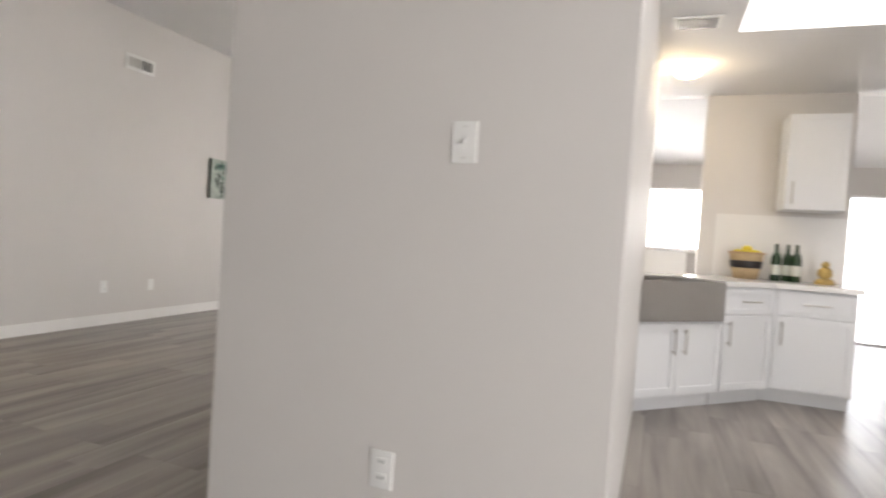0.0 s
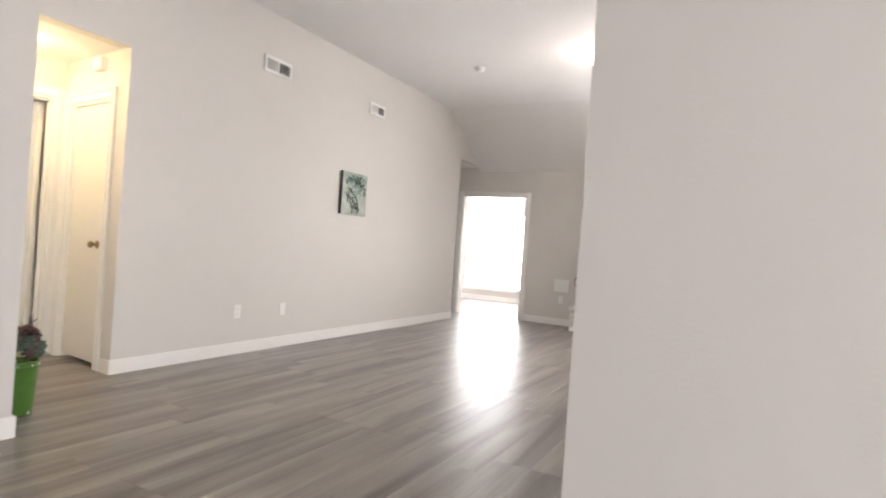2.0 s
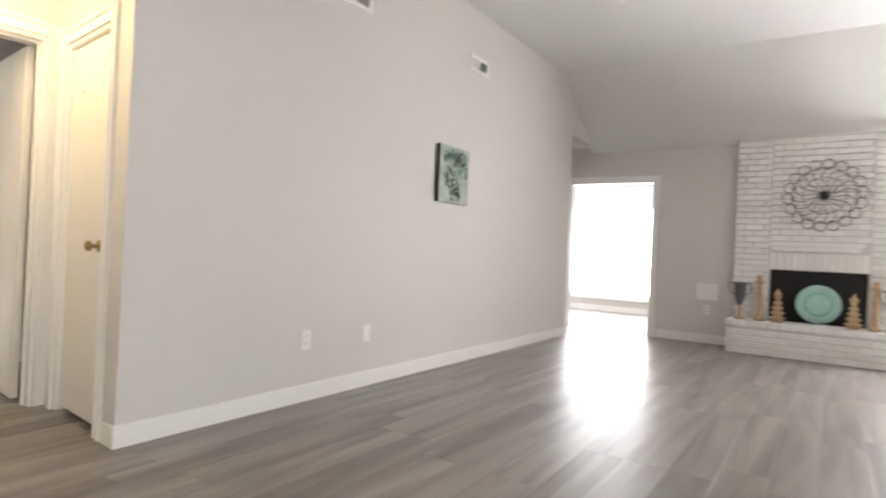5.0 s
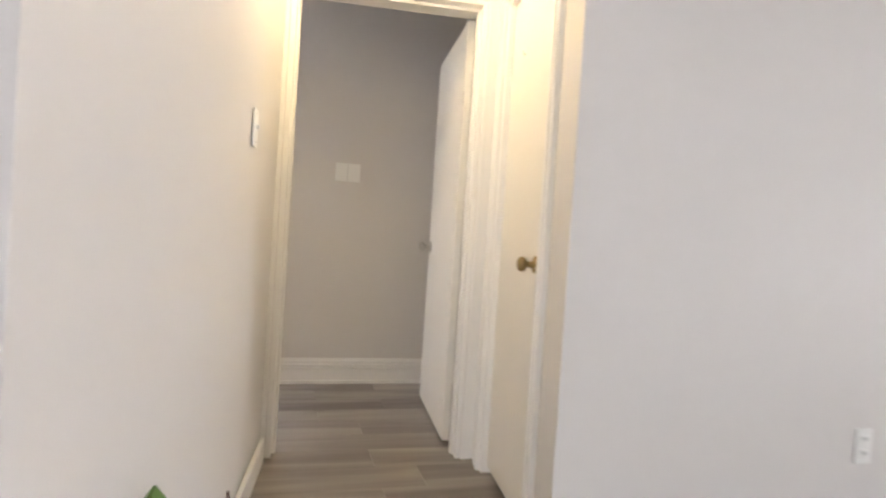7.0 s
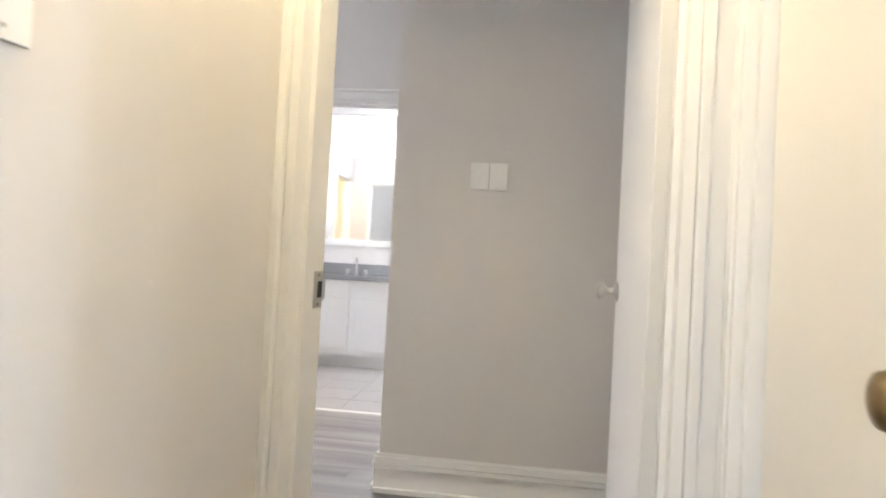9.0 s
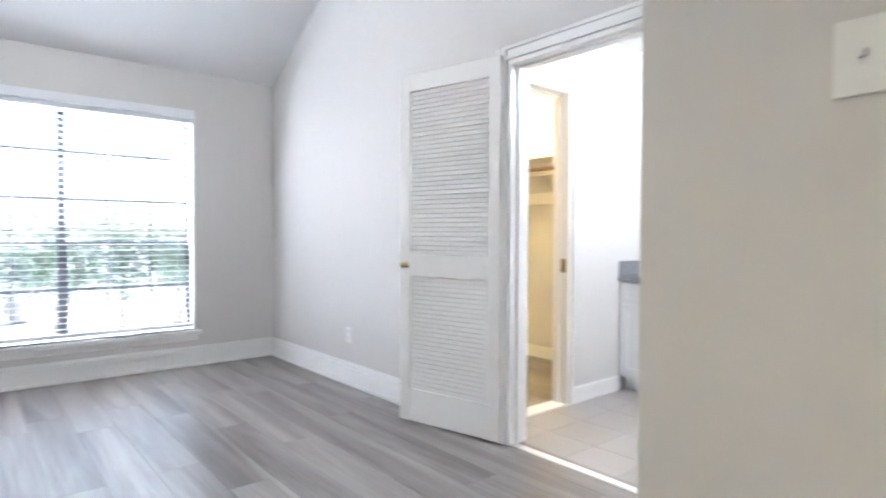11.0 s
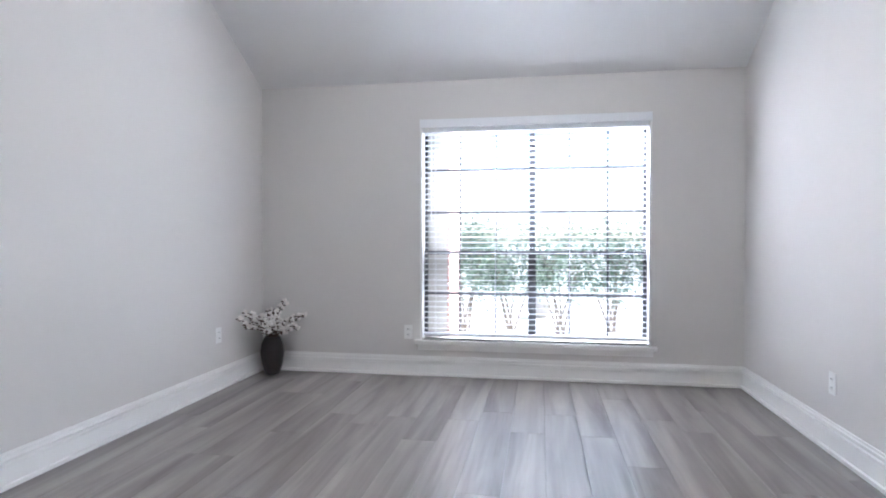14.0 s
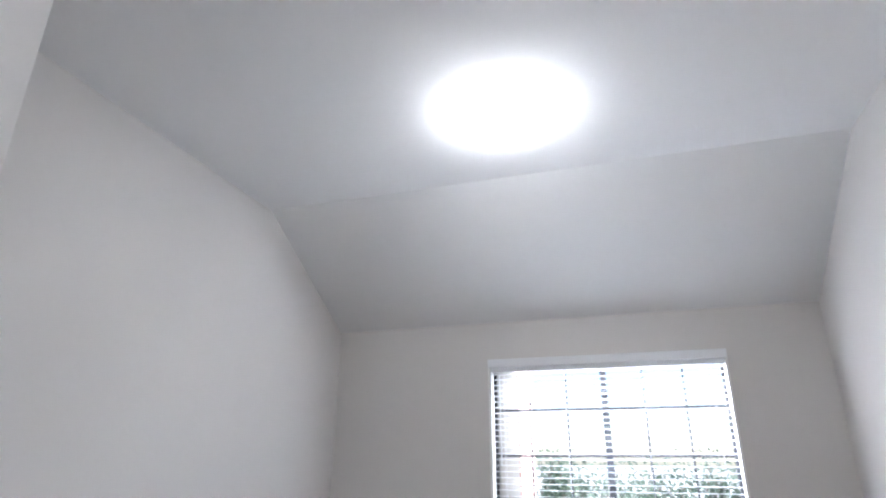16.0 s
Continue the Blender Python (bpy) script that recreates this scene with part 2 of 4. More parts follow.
def thing(name, label, category, at=(0, 0, 0), group="", rz=0.0):
    e = new(name)
    e.empty_display_size = 0.1
    e.matrix_basis = pose(*at, 0, 0, rz)
    return tagged(e, label, category, group)


def struct(name, bm, mat, label, category):
    return tagged(part(name, bm, mat), label, category, kind="structure")


def slab(bm, axis, p0, p1, a0, a1, z0, z1, holes=()):
    """A wall across axis ('x' or 'y') from p0 to p1, along a0..a1, with rectangular holes (a, b, low, high)."""
    cuts = sorted({a0, a1, *[h[0] for h in holes], *[h[1] for h in holes]})
    for a, b in zip(cuts, cuts[1:]):
        mid, z = (a + b) / 2, z0
        for h in sorted((h for h in holes if h[0] < mid < h[1]), key=lambda h: h[2]):
            if h[2] > z + 1e-6:
                bx(bm, *((p0, a, z, p1, b, h[2]) if axis == "x" else (a, p0, z, b, p1, h[2])))
            z = h[3]
        if z1 > z + 1e-6:
            bx(bm, *((p0, a, z, p1, b, z1) if axis == "x" else (a, p0, z, b, p1, z1)))
    bmesh.ops.remove_doubles(bm, verts=bm.verts[:], dist=1e-5)
    return bm


def wall(name, axis, p0, p1, a0, a1, z1, holes=(), label="smooth wall painted pale warm grey", mat=None, z0=0.0):
    return struct(name, slab(bmesh.new(), axis, p0, p1, a0, a1, z0, z1, holes), mat or PAINT, label, "wall")

# ---------------------------------------------------------------- the large structure
H = 3.12           # flat part of the living room's ceiling
HB = 3.16          # flat part of the bedroom's ceiling
FAR = 8.97         # fireplace wall
WIN = -2.46        # bedroom window wall
TOP = 3.4

wall("wall_living_west", "x", -4.0, -3.88, 2.755, 8.1, TOP)
wall("wall_alcove_header", "x", -4.0, -3.88, 1.8, 2.755, TOP, z0=2.35)
wall("wall_fireplace", "y", FAR, FAR + 0.13, -6.0, 4.7, TOP,
     [(-4.22, -3.09, 0, 1.98), (-0.23, 0.29, 0.34, 2.04), (1.02, 1.78, 1.12, 2.04), (3.3, 4.3, 0, 2.02)])
wall("wall_passage", "y", 7.98, 8.1, -6.0, -4.0, TOP)
wall("wall_passage_end", "x", -6.13, -6.0, 7.98, 9.1, TOP)
wall("wall_block", "y", 1.34, 4.3, -0.2, 1.12, TOP, label="broad dividing wall block painted pale warm grey")
wall("wall_living_south", "y", -3.13, -3.0, -3.38, 4.7, TOP)
wall("wall_east", "x", 4.6, 4.73, -3.0, FAR, TOP, [(-2.3, -0.1, 0.3, 2.3)])
wall("wall_passage_header", "x", -4.0, -3.88, 8.1, FAR, TOP, z0=2.46)
wall("wall_kitchen", "y", 5.36, 5.48, 1.53, 2.66, 2.5)
wall("wall_kitchen_header", "y", 5.36, 5.48, 1.12, 4.6, TOP, z0=2.5)
wall("wall_kitchen_drop", "x", 1.12, 1.22, 4.3, 5.36, TOP, z0=2.5)
wall("wall_entry_drop", "x", 1.12, 1.22, -3.0, 1.34, TOP, z0=2.5)
wall("wall_bedroom_east", "x", -3.37, -3.03, -3.0, 1.66, TOP)
AX0, AY0, AX1, AY1 = -3.03, 1.735, -4.9, 1.93      # the alcove's south wall runs a little askew
ASKEW = math.degrees(math.atan2(AY1 - AY0, AX1 - AX0)) - 180
bm = bmesh.new()
foot = [(AX0, AY0), (-4.93, AY1 - 0.003), (-5.05, 1.935), (-5.05, 1.915), (-4.9, 1.7), (AX0, 1.66)]
lo, hi = [bm.verts.new((x, y, 0)) for x, y in foot], [bm.verts.new((x, y, TOP)) for x, y in foot]
bm.faces.new(lo), bm.faces.new(hi)
for i in range(len(foot)):
    bm.faces.new((lo[i], lo[(i + 1) % len(foot)], hi[(i + 1) % len(foot)], hi[i]))
bmesh.ops.recalc_face_normals(bm, faces=bm.faces[:])
struct("wall_alcove_south", bm, PAINT, "alcove wall painted pale warm grey", "wall")


def about(ob, x, y):
    """Turns a thing or wall by the alcove's skew about a plumb line."""
    ob.matrix_basis = Matrix.Translation((x, y, 0)) @ Matrix.Rotation(radians(ASKEW), 4, "Z") @ Matrix.Translation((-x, -y, 0)) @ ob.matrix_basis
    return ob


def door_side(ob):
    return about(ob, -4.9, 2.4)


def closet_side(ob):
    return about(ob, -3.88, 2.755)


DY0, DY1, DB = 1.95, 2.79, -5.07      # bedroom doorway: sides and the wall's far face
DN = -5.005                            # the wall is thinner on the hinge side
bm = slab(bmesh.new(), "x", DB, -4.9, 1.925, DY1, 0.0, TOP, [(DY0, DY1, 0, 2.05)])
door_side(struct("wall_bedroom_door", slab(bm, "x", DN, -4.9, DY1, 3.35, 0.0, TOP), PAINT, "smooth wall painted pale warm grey", "wall"))
closet_side(wall("wall_alcove_north", "y", 2.755, 2.89, -4.98, -3.99, TOP, [(-4.715, -4.11, 0, 2.0)]))
wall("wall_closet_back", "y", 3.3, 3.4, -4.9, -4.0, TOP)
wall("wall_window", "y", WIN - 0.14, WIN, -7.44, -3.37, TOP, [(-6.625, -4.785, 0.3, 2.09)])
wall("wall_bedroom_west", "x", -7.44, -7.31, WIN, 3.4, TOP, [(0.49, 1.83, 0, 2.0)])
wall("wall_vestibule", "x", -6.3, -6.18, 1.93, 3.4, TOP)
wall("wall_vestibule_return", "y", 1.93, 2.05, -7.31, -6.3, TOP)
wall("wall_bedroom_north", "y", 3.4, 3.52, -7.44, -4.0, TOP)
wall("wall_bath_south", "y", 0.13, 0.25, -9.4, -7.44, 2.5, [(-8.14, -7.44, 0, 2.03)])
wall("wall_bath_west", "x", -9.52, -9.4, -1.8, 2.6, 2.5)
wall("wall_bath_north", "y", 2.5, 2.62, -9.4, -7.44, 2.5)
wall("wall_closet_south", "y", -1.8, -1.68, -9.4, -7.44, 2.5)
wall("wall_closet_west", "x", -9.22, -9.12, -1.68, 0.13, 2.5)
wall("wall_back_room", "y", 11.75, 11.88, -6.0, -2.4, 2.6, [(-5.45, -3.55, 0.26, 2.0)])
wall("wall_back_room_west", "x", -6.0, -5.88, 9.1, 11.75, 2.6)
wall("wall_back_room_east", "x", -2.52, -2.4, 9.1, 11.75, 2.6)


def prism(bm, pts, axis_lo, axis_hi):
    """A ceiling sheet: points (y, z) along the profile, 0.12 thick, from x lo to x hi."""
    lo = [[bm.verts.new((x, y, z)) for y, z in pts] for x in (axis_lo, axis_hi)]
    hi = [[bm.verts.new((x, y, z + 0.12)) for y, z in pts] for x in (axis_lo, axis_hi)]
    n = len(pts)
    for i in range(n - 1):
        bm.faces.new((lo[0][i], lo[0][i + 1], lo[1][i + 1], lo[1][i]))
        bm.faces.new((hi[0][i], hi[1][i], hi[1][i + 1], hi[0][i + 1]))
        for k in (0, 1):
            bm.faces.new((lo[k][i], hi[k][i], hi[k][i + 1], lo[k][i + 1]))
    for i in (0, n - 1):
        bm.faces.new((lo[0][i], lo[1][i], hi[1][i], hi[0][i]))
    bmesh.ops.recalc_face_normals(bm, faces=bm.faces[:])
    return bm


struct("ceiling_side", B(-3.95, 1.72, H, -3.1, 7.6, H + 0.12), CEIL, "flat white living room ceiling by the long wall", "ceiling")
struct("ceiling_side_slope", prism(bmesh.new(), [(7.6, H), (FAR + 0.01, 2.38)], -3.95, -3.1), CEIL, "sloping white ceiling by the long wall", "ceiling")
struct("ceiling_living", prism(bmesh.new(), [(-3.0, H), (7.6, H), (FAR + 0.01, 2.38)], -3.1, 4.7), CEIL, "white vaulted ceiling sloping down to the fireplace wall", "ceiling")
struct("ceiling_bedroom", prism(bmesh.new(), [(3.5, HB), (-1.18, HB), (WIN - 0.02, 2.435)], -7.44, -3.3), CEIL, "white vaulted bedroom ceiling sloping to the window wall", "ceiling")
struct("ceiling_alcove", B(-4.99, 1.72, 2.35, -4.0, 2.88, 2.47), CEIL, "low flat white ceiling over the alcove", "ceiling")
struct("ceiling_passage", B(-6.0, 8.1, 2.46, -4.0, FAR, 2.56), CEIL, "low flat white passage ceiling", "ceiling")
struct("ceiling_back_room", B(-6.0, 9.1, 2.45, -2.4, 11.88, 2.57), CEIL, "flat white ceiling", "ceiling")
struct("ceiling_bath", B(-9.52, -1.8, 2.44, -7.44, 2.62, 2.56), CEIL, "flat white bathroom and closet ceiling", "ceiling")
bm = bmesh.new()
for a in ((1.22, -3.0, 4.6, 2.7), (1.22, 3.77, 4.6, 5.36), (1.22, 2.7, 1.58, 3.77), (2.85, 2.7, 4.6, 3.77), (1.12, 1.34, 1.22, 4.3)):
    bx(bm, a[0], a[1], 2.5, a[2], a[3], 2.6)
for a in ((1.53, 2.65, 1.58, 3.82), (2.85, 2.65, 2.9, 3.82), (1.58, 2.65, 2.85, 2.7), (1.58, 3.77, 2.85, 3.82)):
    bx(bm, a[0], a[1], 2.6, a[2], a[3], 3.05)
struct("ceiling_kitchen", bm, CEIL, "flat white kitchen ceiling with a skylight well", "ceiling")

# outside
bm = bmesh.new()
bmesh.ops.create_grid(bm, x_segments=2, y_segments=2, size=400, matrix=Matrix.Translation((0, 0, -0.18)))
struct("ground", bm, CONC, "pale sunlit paved ground outside the house", "ground")
struct("floor_slab", B(-9.52, -3.13, -0.16, 4.73, 11.9, -0.012), GAP, "dark subfloor under the planks", "floor")


def casing(name, axis, p, side, a0, a1, top, mat=TRIM, w=0.075, d=0.018, bottom=0.0, parent_label="white moulded door casing", sides=2):
    """Moulded trim round an opening on the wall face p, proud towards side (+1 or -1)."""
    e = thing(name, parent_label, "door casing")
    e["kind"] = "structure"
    for nm, lo, hi in (("jamb_trim", (a0 - w, bottom), (a0 - 0.006, top + w)), ("jamb_trim", (a1 + 0.006, bottom), (a1 + w, top + w)), ("head_trim", (a0 - 0.006, top + 0.006), (a1 + 0.006, top + w))):
        bm = bmesh.new()
        if sides == 1 and lo[0] > a1:
            continue
        across = hi[0] - lo[0] < hi[1] - lo[1]
        for k, (f0, f1) in enumerate(((0, 0.28), (0.28, 0.72), (0.72, 1))):
            dd = d * (1.0, 0.7, 1.25)[k]
            if across:
                u0, u1, v0, v1 = lo[0] + (hi[0] - lo[0]) * f0, lo[0] + (hi[0] - lo[0]) * f1, lo[1], hi[1]
            else:
                u0, u1, v0, v1 = lo[0], hi[0], lo[1] + (hi[1] - lo[1]) * f0, lo[1] + (hi[1] - lo[1]) * f1
            q0, q1 = sorted((p, p + side * dd))
            bx(bm, *((q0, u0, v0, q1, u1, v1) if axis == "x" else (u0, q0, v0, u1, q1, v1)), w=0.003)
        part(nm, bm, mat, e)
    return e


def lining(name, axis, p0, p1, a0, a1, top, mat=TRIM, stop=None, far=None):
    """The jamb boards inside an opening, with a stop bead."""
    e = thing(name, "white painted door jamb lining", "door jamb")
    e["kind"] = "structure"
    t = 0.018
    for nm, u0, u1, z0, z1 in (("side_jamb", a0 - 0.004, a0 + t, 0, top), ("head_jamb", a0 + t, a1 - t, top - t, top + 0.004), ("side_jamb", a1 - t, a1 + 0.004, 0, top)):
        bm = bmesh.new()
        p0 = far if far is not None and u0 > (a0 + a1) / 2 else p0
        bx(bm, *((p0 - 0.004, u0, z0, p1 + 0.004, u1, z1) if axis == "x" else (u0, p0 - 0.004, z0, u1, p1 + 0.004, z1)))
        if stop is not None:
            s0, s1 = (u1, u1 + 0.012) if u0 < a0 else (u0 - 0.012, u0)
            if nm == "head_jamb":
                bx(bm, *((stop, u0, z0 - 0.012, stop + 0.035, u1, z0) if axis == "x" else (u0, stop, z0 - 0.012, u1, stop + 0.035, z0)))
            else:
                bx(bm, *((stop, s0, z0, stop + 0.035, s1, z1 - t) if axis == "x" else (s0, stop, z0, s1, stop + 0.035, z1 - t)))
        part(nm, bm, mat, e)
    return e


def base(bm, axis, p, side, a0, a1, fancy):
    """Baseboard on wall face p; fancy: tall with stepped moulding."""
    prof = ((0.0, 0.02, 0.032), (0.02, 0.1, 0.016), (0.1, 0.106, 0.009), (0.106, 0.124, 0.024), (0.124, 0.13, 0.01), (0.13, 0.148, 0.018), (0.148, 0.162, 0.008)) if fancy else ((0.0, 0.098, 0.014), (0.098, 0.104, 0.009))
    for z0, z1, d in prof:
        q0, q1 = sorted((p, p + side * d))
        bx(bm, *((q0, a0, z0 + 0.001, q1, a1, z1 + 0.001) if axis == "x" else (a0, q0, z0 + 0.001, a1, q1, z1 + 0.001)))
    return bm


def baseboard(runs, fancy, label):
    bm = bmesh.new()
    for r in runs:
        base(bm, *r, fancy)
    return struct("baseboard", bm, TRIM, label, "baseboard")


baseboard([("x", -3.88, 1, 2.741, 8.114), ("x", -3.03, 1, -3.0, 1.749), ("y", FAR, -1, -3.0, -2.13),
           ("y", FAR, -1, -0.5, 3.2), ("y", FAR, -1, -6, -4.31), ("y", 8.1, 1, -6, -3.88)], False, "plain low white baseboard along the living room walls")
closet_side(struct("baseboard", base(bmesh.new(), "y", 2.755, -1, -4.02, -3.885, False), TRIM, "plain low white baseboard by the closet door", "baseboard"))
ob = struct("baseboard", base(bmesh.new(), "y", 0, 1, -1.88, 0.0, False), TRIM, "plain low white baseboard on the askew alcove wall", "baseboard")
ob.matrix_basis = pose(AX0, AY0, 0, 0, 0, ASKEW)
baseboard([("x", -0.2, -1, 1.34, 4.3)], False, "plain low white baseboard on the dividing block")
baseboard([("x", -7.31, 1, WIN + 0.022, 0.41), ("y", WIN, 1, -7.31, -3.37), ("x", -3.37, -1, WIN + 0.022, 1.63), ("x", -6.18, 1, 1.915, 3.4), ("y", 1.93, -1, -7.28, -6.18), ("y", 1.66, -1, -4.8, -3.37)],
          True, "tall stepped white baseboard in the bedroom")
baseboard([("y", 0.25, 1, -8.7, -8.172), ("x", -9.12, 1, -1.68, 0.13), ("y", 11.75, -1, -5.9, -2.5)], False, "plain white baseboard")

door_side(casing("trim_alcove_door", "x", -4.9, 1, DY0, DY1, 2.05, w=0.082))
door_side(casing("trim_alcove_door_inner", "x", DB, -1, DY0, DY1, 2.05, d=0.012, w=0.022, sides=1))
door_side(lining("jamb_alcove_door", "x", DB, -4.9, DY0, DY1, 2.05, stop=-4.985, far=DN))
closet_side(casing("trim_closet", "y", 2.755, -1, -4.715, -4.11, 2.0, w=0.08))
closet_side(lining("jamb_closet", "y", 2.755, 2.89, -4.715, -4.11, 2.0, stop=2.82))
casing("trim_far_door", "y", FAR, -1, -4.22, -3.09, 1.98)
lining("jamb_far_door", "y", FAR, FAR + 0.13, -4.22, -3.09, 1.98)
casing("trim_bath_door", "x", -7.31, 1, 0.49, 1.83, 2.0)
lining("jamb_bath_door", "x", -7.44, -7.31, 0.49, 1.83, 2.0, stop=-7.39)
casing("trim_closet_bath", "y", 0.25, 1, -8.14, -7.44, 2.03, w=0.03)
lining("jamb_closet_bath", "y", 0.13, 0.25, -8.14, -7.44, 2.03, stop=0.15)
struct("threshold_bath", B(-7.36, 0.51, -0.01, -7.315, 1.81, 0.006, w=0.003), TRIM, "pale threshold strip at the bathroom door", "threshold")
struct("threshold_closet", B(-8.12, 0.13, -0.01, -7.49, 0.25, 0.006, w=0.003), TRIM, "pale threshold strip at the closet door", "threshold")

# ---------------------------------------------------------------- doors


def knob(parent, at, direction, mat, label, k=1.0):
    d = Vector(direction).normalized()
    q = d.to_track_quat("Z", "Y").to_matrix().to_4x4()
    prof = [(0.001, 0), (0.032, 0), (0.034, 0.004), (0.028, 0.009), (0.013, 0.012), (0.011, 0.032), (0.014, 0.038), (0.026, 0.044), (0.029, 0.055), (0.026, 0.066), (0.012, 0.072), (0.001, 0.073)]
    bm = lathe(bmesh.new(), [(a * k, b * k) for a, b in prof], 20, at, q)
    return part("door_knob", bm, mat, parent, label)


def hinges(parent, x, y, heights, mat):
    for z in heights:
        bm = cyl(bmesh.new(), (x, y, z - 0.045), (x, y, z + 0.045), 0.007)
        bx(bm, x - 0.004, y - 0.02, z - 0.045, x + 0.004, y + 0.004, z + 0.045)
        part("hinge", bm, mat, parent)


d = thing("door_1", "open flat white bedroom door standing ajar at right angles", "door", (-5.035, 2.795, 0), rz=-5)
part("leaf", B(-0.79, -0.036, 0.012, -0.014, 0, 2.03, w=0.002), DOORW, d)
knob(d, (-0.72, -0.036, 0.93), (0, -1, 0), NICKEL, "satin nickel knob")
knob(d, (-0.72, 0, 0.93), (0, 1, 0), NICKEL, "satin nickel knob")
part("latch_plate", B(-0.793, -0.03, 0.89, -0.789, -0.006, 0.97), NICKEL, d)
hinges(d, 0.0, -0.008, (0.36, 1.82), DOORW)
d["kind"] = "structure"
SX, SY = DB + 0.036, DY0 + 0.018
bm = B(SX - 0.034, SY + 0.0005, 0.875, SX + 0.012, SY + 0.0025, 0.965, w=0.0008)
bx(bm, SX - 0.046, SY + 0.0005, 0.892, SX - 0.034, SY + 0.0025, 0.948, w=0.0008)
s = tagged(part("strike_plate", bm, NICKEL), "worn brushed metal strike plate on the door jamb", "strike plate")
part("latch_hole", B(SX - 0.03, SY + 0.0026, 0.9, SX - 0.006, SY + 0.0034, 0.94), DARK, s, "dark latch hole")
part("latch_lip", cyl(bmesh.new(), (SX - 0.04, SY + 0.003, 0.897), (SX - 0.04, SY + 0.003, 0.943), 0.004, seg=8), NICKEL, s)
for z in (0.884, 0.956):
    part("screw", cyl(bmesh.new(), (SX - 0.011, SY + 0.002, z), (SX - 0.011, SY + 0.0036, z), 0.0045, seg=10), BRASS, s)
door_side(s)

d = thing("door_2", "closed flat cream-lit closet door with a brass knob", "door", (0, 0, 0))
part("leaf", B(-4.693, 2.775, 0.03, -4.132, 2.812, 1.98, w=0.003), DOORW, d)
knob(d, (-4.222, 2.775, 0.915), (0, -1, 0), BRASS, "antique brass knob", 0.9)
part("robe_hook", tube(bmesh.new(), [(-4.5, 2.775, 1.72), (-4.5, 2.76, 1.715), (-4.5, 2.757, 1.73)], 0.004), WHITE, d)
closet_side(d)
d["kind"] = "structure"


def louvre_door():
    d = thing("door_3", "open white louvred door swung into the bedroom", "door", (-7.285, 0.47, 0), rz=13.0)
    d["kind"] = "structure"
    w, t = 0.69, 0.034
    for y0, y1, nm in ((-w, -w + 0.075, "stile"), (-0.075, 0, "stile")):
        part(nm, B(-t / 2, y0, 0.012, t / 2, y1, 2.03, w=0.003), DOORW, d)
    for z0, z1 in ((0.012, 0.2), (0.86, 0.985), (1.93, 2.03)):
        part("rail", B(-t / 2 + 0.001, -w + 0.0755, z0, t / 2 - 0.001, -0.0755, z1, w=0.003), DOORW, d)
    me = None
    for lo, hi in ((0.205, 0.86), (0.99, 1.928)):
        n = round((hi - lo) / 0.0262)
        for i in range(n):
            z = lo + (i + 0.5) * (hi - lo) / n
            if me is None:
                bm = B(-0.003, -w + 0.074, -0.017, 0.003, -0.074, 0.017, w=0.0)
                bmesh.ops.rotate(bm, verts=bm.verts[:], cent=(0, 0, 0), matrix=Matrix.Rotation(radians(-32), 3, "Y"))
                o = part("louvre", bm, DOORW, d)
                me = o.data
            else:
                o = new("louvre", me)
                o.parent = d
            o.location = (0, 0, z)
    knob(d, (t / 2, -w + 0.05, 0.925), (1, 0, 0), BRASSP, "small polished brass knob", 0.55)
    for z in (0.25, 1.0, 1.82):
        part("hinge", cyl(bmesh.new(), (t / 2 + 0.004, 0.006, z - 0.045), (t / 2 + 0.004, 0.006, z + 0.045), 0.007), TRIM, d)
    return d


louvre_door()
tagged(part("strike_plate", B(-8.1225, 0.195, 0.86, -8.118, 0.235, 0.95), BRASS), "small brass strike plate on the closet jamb", "strike plate")

# ---------------------------------------------------------------- bedroom window
X0, X1, Z0, Z1 = -6.625, -4.785, 0.3, 2.09
wdw = thing("window_1", "wide double-hung window with dark bronze muntins and white reveal", "window")
wdw["kind"] = "structure"
yg = WIN - 0.1
for a in ((X0 - 0.004, WIN - 0.14, Z0, X0 + 0.012, WIN + 0.002, Z1), (X1 - 0.012, WIN - 0.14, Z0, X1 + 0.004, WIN + 0.002, Z1), (X0 + 0.012, WIN - 0.14, Z1 - 0.012, X1 - 0.012, WIN + 0.002, Z1 + 0.004)):
    part("reveal", B(*a), TRIM, wdw)
xm = (X0 + X1) / 2
for a, b in ((X0 + 0.014, xm), (xm, X1 - 0.014)):
    zm = Z0 + 0.02 + (Z1 - Z0 - 0.03) * 0.4
    for z0, z1, yy in ((Z0 + 0.02, zm + 0.016, yg), (zm - 0.016, Z1 - 0.014, yg - 0.03)):
        low = z0 < 0.5
        side = 0.03 if low else 0.024
        bm = B(a, yy - 0.012, z0, a + side, yy + 0.012, z1)
        bx(bm, b - side, yy - 0.012, z0, b, yy + 0.012, z1)
        bx(bm, a + side, yy - 0.012, z0, b - side, yy + 0.012, z0 + 0.032)
        bx(bm, a + side, yy - 0.012, z1 - 0.03, b - side, yy + 0.012, z1)
        sash = part("sash", bm, BRONZE, wdw)
        cols, rows = 3, 2 if low else 3
        for i in range(1, cols):
            x = a + (b - a) * i / cols
            part("muntin", B(x - 0.007, yy - 0.008, z0 + 0.032, x + 0.007, yy + 0.008, z1 - 0.03), BRONZE, sash)
        for j in range(1, rows):
            z = z0 + (z1 - z0) * j / rows
            part("muntin", B(a + side, yy - 0.009, z - 0.009, b - side, yy + 0.009, z + 0.009), BRONZE, sash)
        g = part("pane", B(a + side, yy - 0.002, z0 + 0.03, b - side, yy + 0.002, z1 - 0.028), GLASS, sash)
        g.visible_shadow = False
